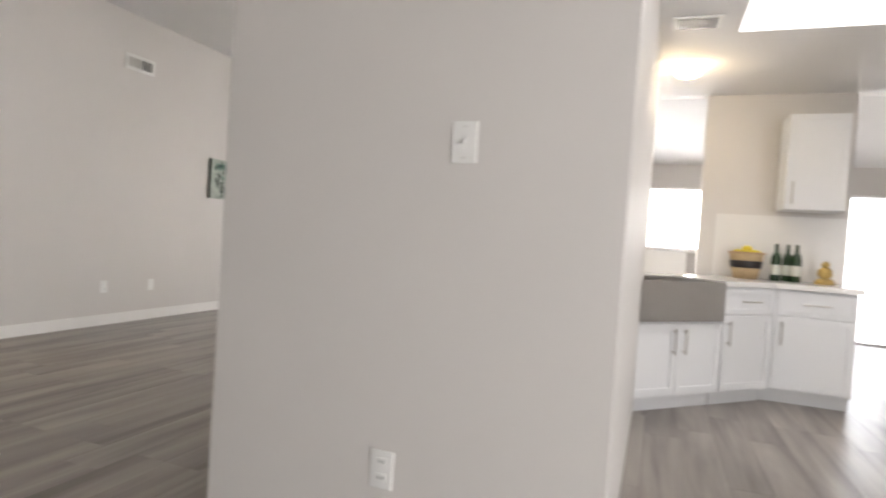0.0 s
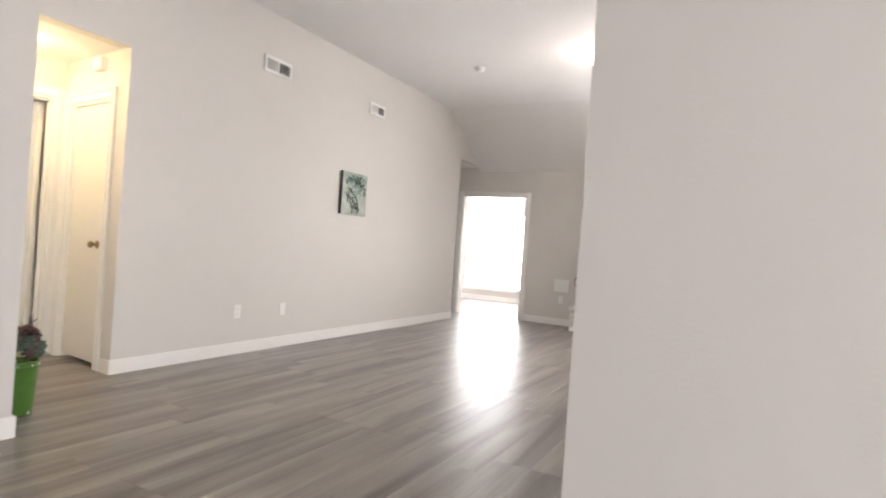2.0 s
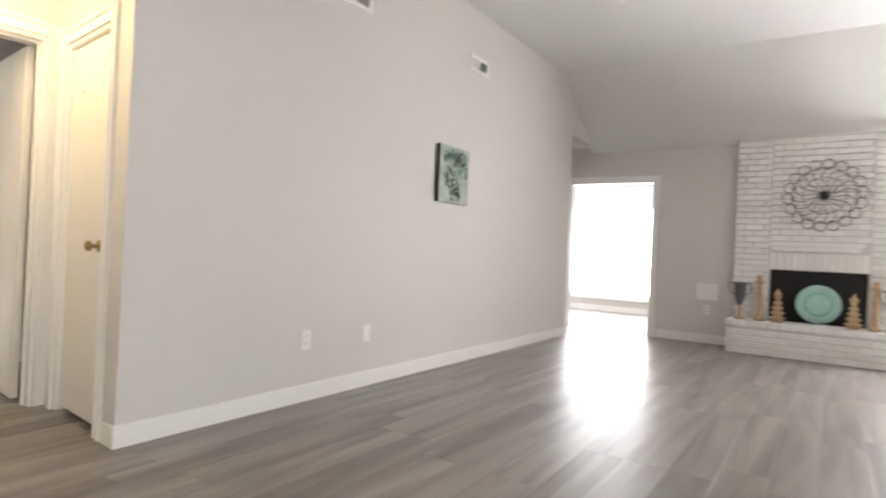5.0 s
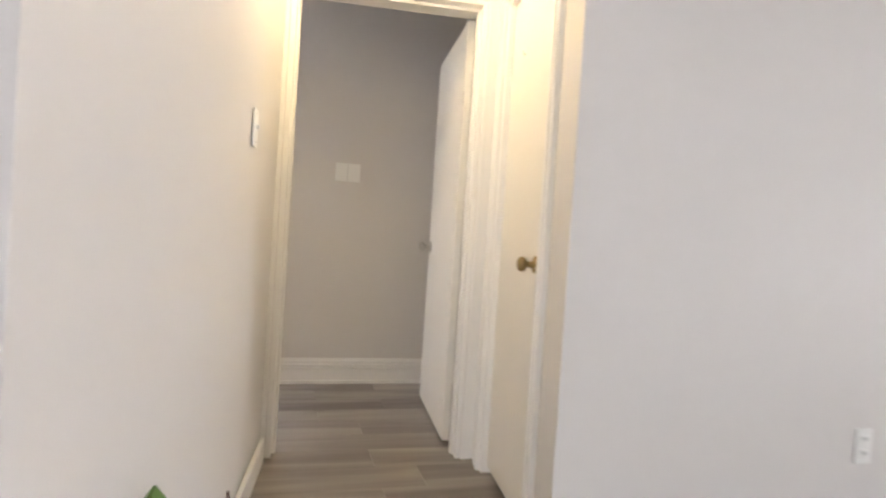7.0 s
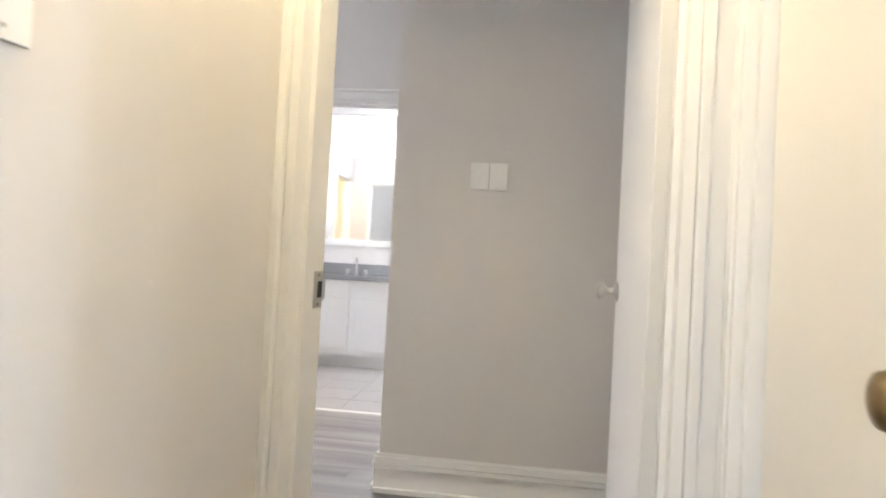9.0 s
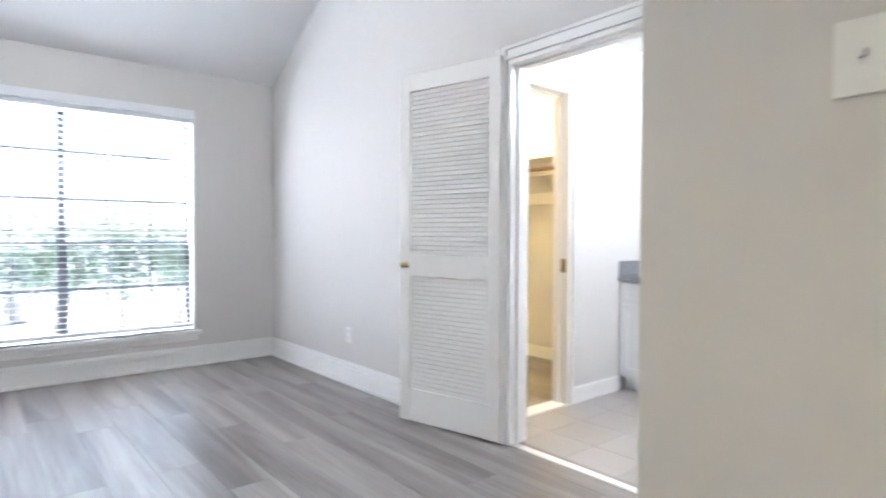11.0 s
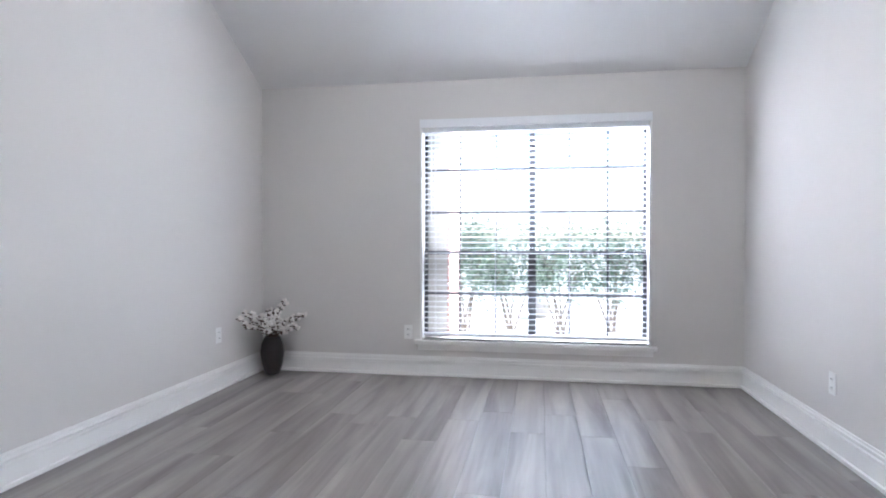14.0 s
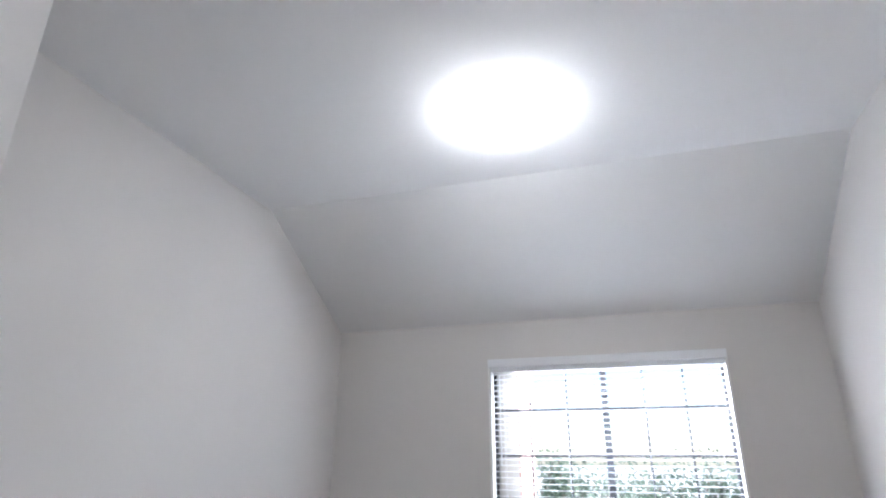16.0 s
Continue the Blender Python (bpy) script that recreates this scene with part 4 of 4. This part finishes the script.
for a, b in zip(rows, rows[1:]):
    for i in range(4):
        bm.faces.new((a[i], a[(i + 1) % 4], b[(i + 1) % 4], b[i]))
bm.faces.new(rows[0]), bm.faces.new(rows[-1])
bmesh.ops.recalc_face_normals(bm, faces=bm.faces[:])
part("handle", bm, GREEN, pl, "bent green strap handle with worn paint")


def rosette(bm, c, axis, r, seed):
    """A cup of rounded fleshy leaves opening along axis."""
    random.seed(seed)
    q = Vector(axis).to_track_quat("Z", "Y")
    for ring, (n, up, rr) in enumerate(((7, 0.35, 1.0), (6, 0.75, 0.9), (4, 1.15, 0.72))):
        for k in range(n):
            a = 2 * math.pi * (k + 0.5 * ring) / n + random.uniform(-0.2, 0.2)
            u = up + random.uniform(-0.12, 0.12)
            d = q @ Vector((math.cos(a) * math.cos(u), math.sin(a) * math.cos(u), math.sin(u)))
            m = Matrix.Translation(Vector(c) + d * r * rr * 0.6) @ d.to_track_quat("Z", "Y").to_matrix().to_4x4() @ Matrix.Diagonal((0.4, 0.2, 0.5, 1))
            bmesh.ops.create_icosphere(bm, subdivisions=1, radius=r * rr, matrix=m)


dark_cups, red_cups = bmesh.new(), bmesh.new()
random.seed(9)
CUPS = [(i * 2.4 + random.uniform(-0.2, 0.2), (-0.1, 0.3, 0.7, 1.15)[i % 4], random.uniform(0.04, 0.05)) for i in range(22)]
for i, (a, up, r) in enumerate(CUPS):
    d = Vector((math.cos(a) * math.cos(up), math.sin(a) * math.cos(up), math.sin(up)))
    rosette(red_cups if i % 3 == 0 or up > 1 else dark_cups, Vector((0, 0, 0.375)) + d * 0.08, d, r * 1.12, i)
for bm, mat, label in ((dark_cups, LEAFA, "dark green fleshy leaves"), (red_cups, LEAFB, "burgundy fleshy leaves")):
    for f in bm.faces:
        f.smooth = True
    tagged(part("succulent_leaves", bm, mat, pl, label), kind="stuff")
for k in range(4):
    a = k * 1.7
    part("tendril", tube(bmesh.new(), [(0.03 * math.cos(a), 0.03 * math.sin(a), 0.45), (0.05 * math.cos(a), 0.05 * math.sin(a), 0.5), (0.075 * math.cos(a), 0.075 * math.sin(a), 0.52)], 0.003, 5), TWIG, pl)

# ---------------------------------------------------------------- vase in the bedroom corner
vs = thing("floor_vase", "dark brown vase with white blossom twigs in the corner", "vase", (-3.535, -2.3, 0))
part("body", lathe(bmesh.new(), [(0.055, 0.001), (0.062, 0.006), (0.085, 0.09), (0.098, 0.18), (0.09, 0.25), (0.066, 0.31), (0.06, 0.318), (0.055, 0.31), (0.07, 0.25), (0.001, 0.2)], 36), VASE, vs)
random.seed(11)
bmt, bmb = bmesh.new(), bmesh.new()
SPRAYS = ((0.1, 0.36, 0.5), (0.06, 0.3, 0.55), (-0.33, 0.06, 0.52), (-0.27, 0.1, 0.43), (-0.2, 0.16, 0.4), (-0.11, 0.02, 0.61), (-0.04, 0.05, 0.56))
for k in range(20):
    if k < len(SPRAYS):
        tip = Vector(SPRAYS[k])
    else:
        a, reach = random.uniform(0, 2 * math.pi), random.uniform(0.07, 0.22)
        tip = Vector((min(0.1, math.cos(a) * reach - 0.03), max(-0.12, math.sin(a) * reach + 0.05), random.uniform(0.38, 0.52)))
    midp = Vector((tip.x * 0.3, tip.y * 0.3, 0.33 + (tip.z - 0.33) * 0.45))
    tube(bmt, [(0, 0, 0.22), midp, tip], 0.003, 5)
    for i in range(13):
        u = 1.0 if i == 0 else random.uniform(0.15, 1.0)
        c = midp.lerp(tip, u) + Vector([random.uniform(-0.024, 0.024) for _ in range(3)])
        for _ in range(3):
            ball(bmb, c + Vector([random.uniform(-0.011, 0.011) for _ in range(3)]), random.uniform(0.01, 0.017), 1, (1, 1, 0.75))
        ball(bmt, c + Vector((0.012, 0.012, -0.012)), 0.011, 1, (1.3, 0.6, 0.6))
tagged(part("twigs", bmt, TWIG, vs, "dark twigs"), kind="stuff")
tagged(part("blossom", bmb, COTTON, vs, "white blossoms"), kind="stuff")

# ---------------------------------------------------------------- kitchen


def bar_pull(parent, a, b, out):
    """A bar handle from a to b standing out along out."""
    a, b, o = Vector(a), Vector(b), Vector(out)
    d = (b - a).normalized() * 0.02
    bm = tube(bmesh.new(), [a + o - d, b + o + d], 0.006, 10)
    cyl(bm, a, a + o, 0.005), cyl(bm, b, b + o, 0.005)
    part("handle", bm, NICKEL, parent, "brushed nickel bar handle")


def shaker(parent, name, x0, x1, z0, z1, t=0.02):
    """A shaker front in the local plane y = 0, facing -y."""
    r = 0.05 if z1 - z0 > 0.25 else 0.035
    bm = B(x0, -t, z0, x0 + r, 0, z1)
    bx(bm, x1 - r, -t, z0, x1, 0, z1)
    bx(bm, x0 + r, -t, z0, x1 - r, 0, z0 + r)
    bx(bm, x0 + r, -t, z1 - r, x1 - r, 0, z1)
    bx(bm, x0 + r, -t + 0.009, z0 + r, x1 - r, 0, z1 - r)
    return part(name, bm, CABW, parent)


def base_unit(at, rz, w, d, label, drawer=True, pulls="top"):
    e = thing("base_cabinet", label, "cabinet", at, group="kitchen base units", rz=rz)
    part("carcass", B(0, 0.001, 0.1, w, d, 0.87), CABW, e)
    part("toe_kick", B(0.0, 0.06, 0, w, 0.08, 0.1), CABW, e)
    top = 0.86
    if drawer:
        f = shaker(e, "drawer", 0.004, w - 0.004, 0.68, 0.86)
        bar_pull(f, (w / 2 - 0.07, -0.02, 0.77), (w / 2 + 0.07, -0.02, 0.77), (0, -0.03, 0))
        top = 0.67
    f = shaker(e, "door", 0.004, w - 0.004, 0.12, top)
    bar_pull(f, (w - 0.045 if pulls == "r" else 0.045, -0.02, top - 0.2), (w - 0.045 if pulls == "r" else 0.045, -0.02, top - 0.06), (0, -0.03, 0))
    return e


KA = 45.0
c45 = math.cos(radians(45))
P0 = Vector((1.17, 3.84, 0))   # start of the angled run


def diag(s, back=0.0):
    return (P0.x + s * c45 - back * c45, P0.y + s * c45 + back * c45, 0)


e = thing("sink_cabinet", "white shaker sink base below an apron-front sink", "cabinet", diag(-0.15), group="kitchen base units", rz=KA)
part("carcass", B(0, 0.001, 0.1, 0.84, 0.56, 0.62), CABW, e)
part("toe_kick", B(0, 0.06, 0, 0.84, 0.08, 0.1), CABW, e)
for x0, x1, hx in ((0.004, 0.418, 0.37), (0.422, 0.836, 0.47)):
    f = shaker(e, "door", x0, x1, 0.12, 0.61)
    bar_pull(f, (hx, -0.02, 0.42), (hx, -0.02, 0.56), (0, -0.03, 0))
e = thing("apron_sink", "stainless steel apron-front farmhouse sink", "sink", diag(-0.13), rz=KA)
bm = B(0, -0.05, 0.63, 0.8, -0.035, 0.905, w=0.006)
bx(bm, 0, -0.035, 0.63, 0.012, 0.45, 0.905), bx(bm, 0.788, -0.035, 0.63, 0.8, 0.45, 0.905), bx(bm, 0.012, 0.438, 0.63, 0.788, 0.45, 0.905), bx(bm, 0.012, -0.035, 0.63, 0.788, 0.438, 0.645)
part("basin", bm, STEEL, e)
base_unit(diag(0.7), KA, 0.52, 0.56, "white shaker base unit with one drawer on the angled run", pulls="l")
base_unit((2.07, 4.74, 0), 0, 0.53, 0.6, "white shaker base unit with one drawer at the run's end", pulls="l")
bm = bmesh.new()
q = [diag(0.675, -0.025), diag(1.235, -0.025), (2.63, 4.7, 0), (2.63, 5.35, 0), (1.64, 5.35, 0), diag(0.675, 0.58)]
lo, hi = [bm.verts.new((x, y, 0.875)) for x, y, _ in q], [bm.verts.new((x, y, 0.915)) for x, y, _ in q]
bm.faces.new(lo), bm.faces.new(hi)
for i in range(len(q)):
    bm.faces.new((lo[i], lo[(i + 1) % len(q)], hi[(i + 1) % len(q)], hi[i]))
q = [diag(-0.25, 0.44), diag(0.672, 0.44), diag(0.672, 0.58), diag(-0.25, 0.58)]
lo, hi = [bm.verts.new((x, y, 0.875)) for x, y, _ in q], [bm.verts.new((x, y, 0.915)) for x, y, _ in q]
bm.faces.new(lo), bm.faces.new(hi)
for i in range(4):
    bm.faces.new((lo[i], lo[(i + 1) % 4], hi[(i + 1) % 4], hi[i]))
bmesh.ops.recalc_face_normals(bm, faces=bm.faces[:])
tagged(part("worktop", bm, QUARTZ), "white stone worktop over the kitchen units", "worktop")
tagged(part("corner_filler", bx(B(2.0, 4.722, 0.1, 2.069, 4.8, 0.87), 1.96, 4.79, 0.0, 2.069, 4.81, 0.1), CABW), "white filler strip between the angled kitchen units", "filler strip")
tagged(part("backsplash", B(1.66, 5.34, 0.916, 2.65, 5.358, 1.46), QUARTZ), "white stone backsplash behind the worktop", "backsplash")
bm = bmesh.new()
q = [diag(-0.3, 0.585), diag(0.95, 0.585), diag(0.95, 0.63), diag(-0.3, 0.63)]
lo, hi = [bm.verts.new((x, y, 0)) for x, y, _ in q], [bm.verts.new((x, y, 1.1)) for x, y, _ in q]
bm.faces.new(lo), bm.faces.new(hi)
for i in range(4):
    bm.faces.new((lo[i], lo[(i + 1) % 4], hi[(i + 1) % 4], hi[i]))
bmesh.ops.recalc_face_normals(bm, faces=bm.faces[:])
struct("wall_sink_back", bm, TRIM, "low white wall behind the sink", "wall")
e = thing("wall_cabinet", "white shaker wall cabinet over the worktop", "cabinet", (2.12, 5.03, 1.5))
part("carcass", B(0, 0.001, 0, 0.42, 0.33, 0.76), CABW, e)
f = shaker(e, "door", 0.003, 0.417, 0.004, 0.756)
bar_pull(f, (0.045, -0.02, 0.06), (0.045, -0.02, 0.2), (0, -0.03, 0))

e = thing("fruit_basket", "tan wicker basket holding yellow lemons on the worktop", "basket", (1.9, 5.15, 0.916))
bm = lathe(bmesh.new(), [(0.09, 0), (0.11, 0.08), (0.13, 0.2), (0.135, 0.215), (0.125, 0.21), (0.105, 0.08), (0.001, 0.02)], 24)
part("weave", bm, WICKER, e)
part("rim", tube(bmesh.new(), [(0.134 * math.cos(i * math.pi / 12), 0.134 * math.sin(i * math.pi / 12), 0.214) for i in range(25)], 0.009, 6), TIMBER, e)
part("ribbon", lathe(bmesh.new(), [(0.116, 0.09), (0.119, 0.1), (0.125, 0.145), (0.121, 0.15)], 24), VASE, e, "dark woven band")
random.seed(5)
for k in range(7):
    a = k * 2 * math.pi / 6
    r = 0.07 if k < 6 else 0
    tagged(part("lemon", ball(bmesh.new(), (0, 0, 0), 0.034, 2, (1.25, 1, 1)), LEMON), "ripe yellow lemon in the basket", "lemon", "lemons").location = (1.9 + r * math.cos(a), 5.15 + r * math.sin(a), 1.125 + (0.035 if k == 6 else 0))
for x, y in ((2.12, 5.16), (2.21, 5.2), (2.26, 5.13)):
    e = thing("wine_bottle", "dark green glass bottle with a pale label", "bottle", (x, y, 0.916), group="bottles on the worktop")
    part("glass", lathe(bmesh.new(), [(0.036, 0.001), (0.038, 0.01), (0.038, 0.18), (0.03, 0.215), (0.014, 0.24), (0.013, 0.3), (0.016, 0.302), (0.001, 0.304)], 20), BOTTLE, e)
    part("label_band", lathe(bmesh.new(), [(0.0385, 0.05), (0.0388, 0.052), (0.0388, 0.13), (0.0385, 0.132)], 20), CHIP, e)
tagged(part("gold_figurine", lathe(ball(ball(bmesh.new(), (0, 0, 0.09), 0.055, 2, (1, 0.7, 1)), (0, 0, 0.155), 0.032, 2), [(0.07, 0.001), (0.075, 0.02), (0.05, 0.045), (0.02, 0.05)], 20), GOLD), "small gold seated figurine on the worktop", "figurine").location = (2.47, 5.15, 0.916)
e = thing("air_vent", "small white ceiling air grille in the kitchen", "air vent", (1.33, 3.55, 2.5))
part("frame", B(-0.14, -0.1, -0.012, 0.14, 0.1, 0, w=0.003), WHITE, e)
for k in range(6):
    part("slat", B(-0.11, -0.075 + k * 0.028, -0.016, 0.11, -0.063 + k * 0.028, -0.012), PEWTER, e)

# ---------------------------------------------------------------- bathroom and walk-in closet
e = thing("vanity", "white shaker bathroom vanity against the wall", "vanity", (-8.72, 0.252, 0), rz=90)
W = 1.6
part("carcass", B(0, 0.001, 0.1, W, 0.66, 0.78), CABW, e)
part("toe_kick", B(0, 0.06, 0, W, 0.08, 0.1), CABW, e)
for k in range(4):
    x0, x1 = 0.02 + k * 0.39, 0.02 + k * 0.39 + 0.385
    shaker(e, "drawer", x0, x1, 0.63, 0.77)
    shaker(e, "door", x0, x1, 0.12, 0.62)
tagged(part("stone_counter", bx(bx(B(-9.395, 0.252, 0.781, -8.69, 1.9, 0.82, w=0.004), -9.395, 0.252, 0.8205, -9.375, 1.9, 0.92), -9.374, 0.252, 0.8205, -8.7, 0.27, 0.92), GRANITE), "speckled grey stone vanity top with upstand", "vanity top")
e = thing("faucet", "chrome bathroom faucet on the vanity top", "faucet", (-9.25, 0.95, 0.8205))
part("spout", tube(bmesh.new(), [(0, 0, 0), (0, 0, 0.13), (0.04, 0, 0.16), (0.1, 0, 0.15), (0.12, 0, 0.12)], 0.011, 10), NICKEL, e)
for s in (-0.09, 0.09):
    part("tap", lathe(bmesh.new(), [(0.022, 0), (0.018, 0.03), (0.022, 0.045), (0.001, 0.05)], 12, (0, s, 0)), NICKEL, e)
e = thing("bathroom_mirror", "wide white-framed mirror above the vanity", "mirror", (-9.4, 0, 0))
part("glass", B(0.004, 0.42, 1.16, 0.012, 1.8, 2.0), MIRROR, e)
part("frame", bx(bx(bx(B(0, 0.36, 1.1, 0.022, 0.42, 2.06), 0, 1.8, 1.1, 0.022, 1.86, 2.06), 0, 0.42, 1.1, 0.022, 1.8, 1.16), 0, 0.42, 2.0, 0.022, 1.8, 2.06), TRIM, e)

e = thing("closet_shelf", "pale closet shelf with a dark hanging rod", "closet shelf")
part("board", B(-9.12, -1.67, 1.74, -8.78, 0.12, 1.76), DOORW, e)
part("cleat", B(-9.12, -1.67, 1.64, -9.1, 0.12, 1.74), DOORW, e)
part("rod", cyl(bmesh.new(), (-8.88, -1.67, 1.66), (-8.88, 0.12, 1.66), 0.016), TIMBER, e, "brown wooden rod")
part("lower_cleat", B(-9.12, -1.67, 1.38, -9.1, 0.12, 1.48), DOORW, e)
e = thing("shelf_tower", "narrow white closet shelf tower", "shelf")
part("side_panel", B(-9.1, -0.02, 0, -8.72, 0.0, 1.73), DOORW, e)
for z in (0.45, 0.8, 1.1, 1.4):
    part("shelf", B(-9.1, 0.0, z, -8.72, 0.125, z + 0.02), DOORW, e)

# ---------------------------------------------------------------- outside the bedroom window
pier = thing("brick_wing_wall", "red-brown brick wing wall outside the window", "brick wall")
pier["kind"] = "structure"
core = part("mortar_core", B(-4.985, -3.25, -0.18, -3.4, -2.615, 2.9), MORTAR, pier)
z, row = -0.17, 0
while z < 2.75:
    y = -3.262 + (0.0 if row % 2 else -0.1)
    while y < -2.62:
        a, b = max(y, -3.262), min(y + 0.19, -2.62)
        if b - a > 0.04:
            brick(core, BRICKR, (-4.99, (a + b) / 2, z + 0.03), 0.03, 0.062, b - a)
        y += 0.2
    x = -5.0 + (0.1 if row % 2 else 0.0)
    while x < -4.6:
        brick(core, BRICKR, (x + 0.095, -3.255, z + 0.03), 0.19, 0.062, 0.03)
        x += 0.2
    z += 0.072
    row += 1


def shrub(x, y, h, seed):
    random.seed(seed)
    e = thing("shrub", "tall multi-stemmed green shrub outside the window", "shrub", (x, y, -0.18), group="shrubs outside")
    bm, tips = bmesh.new(), []
    for k in range(6):
        a = random.uniform(0, 6.28)
        r = random.uniform(0.1, 0.35)
        p0, p1 = Vector((random.uniform(-0.06, 0.06), random.uniform(-0.06, 0.06), 0)), Vector((math.cos(a) * r, math.sin(a) * r, h * random.uniform(0.45, 0.6)))
        cyl(bm, p0, p1, 0.015, 0.01, 6)
        for j in range(3):
            p2 = p1 + Vector((random.uniform(-0.28, 0.28), random.uniform(-0.25, 0.25), h * random.uniform(0.15, 0.38)))
            cyl(bm, p1, p2, 0.008, 0.004, 5)
            tips.append((p1, p2))
    part("trunk", bm, BARK, e)
    verts, faces = [], []
    for k in range(3200):
        p1, p2 = random.choice(tips)
        c = p1.lerp(p2, random.uniform(-0.6, 1.08)) + Vector((random.gauss(0, 0.11), random.gauss(0, 0.11), random.gauss(0, 0.09)))
        if c.z > h * random.uniform(0.95, 1.03):
            c.z = h * random.uniform(0.8, 1.0)
        u = Vector((random.uniform(-1, 1), random.uniform(-1, 1), random.uniform(-0.6, 0.6))).normalized()
        v = u.cross(Vector((random.uniform(-1, 1), random.uniform(-1, 1), 1))).normalized()
        s, i = random.uniform(0.022, 0.04), len(verts)
        verts += [c - u * s, c + v * s * 0.5, c + u * s, c - v * s * 0.5]
        faces.append((i, i + 1, i + 2, i + 3))
    me = bpy.data.meshes.new("crown")
    me.from_pydata(verts, [], faces)
    me.materials.append(HEDGE)
    o = new("crown", me)
    o.parent = e
    o["kind"] = "stuff"


for i, x in enumerate((-5.35, -6.05, -6.75, -7.45, -8.2, -4.7)):
    shrub(x, -6.1 + 0.15 * (i % 2), 1.62 + 0.06 * (i % 3), 20 + i)
tagged(part("garden_boulder", ball(bmesh.new(), (-5.76, -7.6, 0.02), 0.22, 2, (1, 0.8, 1)), MORTAR), "rounded grey boulder on the ground outside", "boulder")

# ---------------------------------------------------------------- floors, piece by piece
fl = tagged(new("floor_planks"), "grey-brown wood-look plank floor with a soft sheen", "floor", kind="structure")
fb = bmesh.new()
random.seed(2)
W, L = 0.2, 1.24
PM = {}


def plank_mesh(w, ln):
    k = (round(w, 3), round(ln, 2))
    if k not in PM:
        bm = B(-k[0] / 2 + 0.0006, -k[1] / 2 + 0.0006, -0.011, k[0] / 2 - 0.0006, k[1] / 2 - 0.0006, 0)
        top = [e for e in bm.edges if all(v.co.z > -0.001 for v in e.verts)]
        bmesh.ops.bevel(bm, geom=top, offset=0.0008, segments=1, affect="EDGES")
        me = bpy.data.meshes.new("plank")
        bm.to_mesh(me)
        bm.free()
        me.materials.append(PLANK)
        PM[k] = me
    return PM[k]


rv, rf = [], []
x = -9.4
while x < 4.6:
    y = -3.0 - random.choice((0.0, 0.2, 0.4, 0.62, 0.8, 1.0))
    while y < 11.8:
        a, b, cx, cy = max(y, -3.0), min(y + L, 11.8), x + W / 2, y + L / 2
        bath = x + W > -9.4 and cx < -7.4 and b > 0.19
        if bath:
            b = min(b, 0.19)
        if b - a > 0.03 and not (bath and a > 0.1):
            near = (-7.35 < cx < -3.3 and -2.6 < cy < 2.9) or (-4.9 < cx < -0.1 and 1.6 < cy < 8.6)
            if near:
                o = new("plank", plank_mesh(W, b - a))
                o.parent, o.location = fl, (cx, (a + b) / 2, 0)
            else:
                i, g = len(rv), 0.0006
                rv += [(x + g, a + g, 0), (x + W - g, a + g, 0), (x + W - g, b - g, 0), (x + g, b - g, 0), (x + g, a + g, -0.011), (x + W - g, a + g, -0.011), (x + W - g, b - g, -0.011), (x + g, b - g, -0.011)]
                rf += [(i, i + 1, i + 2, i + 3), (i, i + 4, i + 5, i + 1), (i + 1, i + 5, i + 6, i + 2), (i + 2, i + 6, i + 7, i + 3), (i + 3, i + 7, i + 4, i)]
        y += L
    x += W
me = bpy.data.meshes.new("far_planks")
me.from_pydata(rv, [], rf)
me.materials.append(PLANK)
o = new("far_planks", me)
o.parent = fl
o["kind"] = "stuff"
tf = tagged(new("floor_bath"), "pale grey square tile bathroom floor", "floor", kind="structure")
tm = None
for i in range(7):
    for j in range(8):
        if tm is None:
            bm = B(-0.1485, -0.1485, -0.011, 0.1485, 0.1485, -0.001, w=0.0)
            o = part("tile", bm, TILE, tf)
            tm = o.data
        else:
            o = new("tile", tm)
            o.parent = tf
        o.location = (-9.3 + 0.3 * i, 0.345 + 0.3 * j, 0)
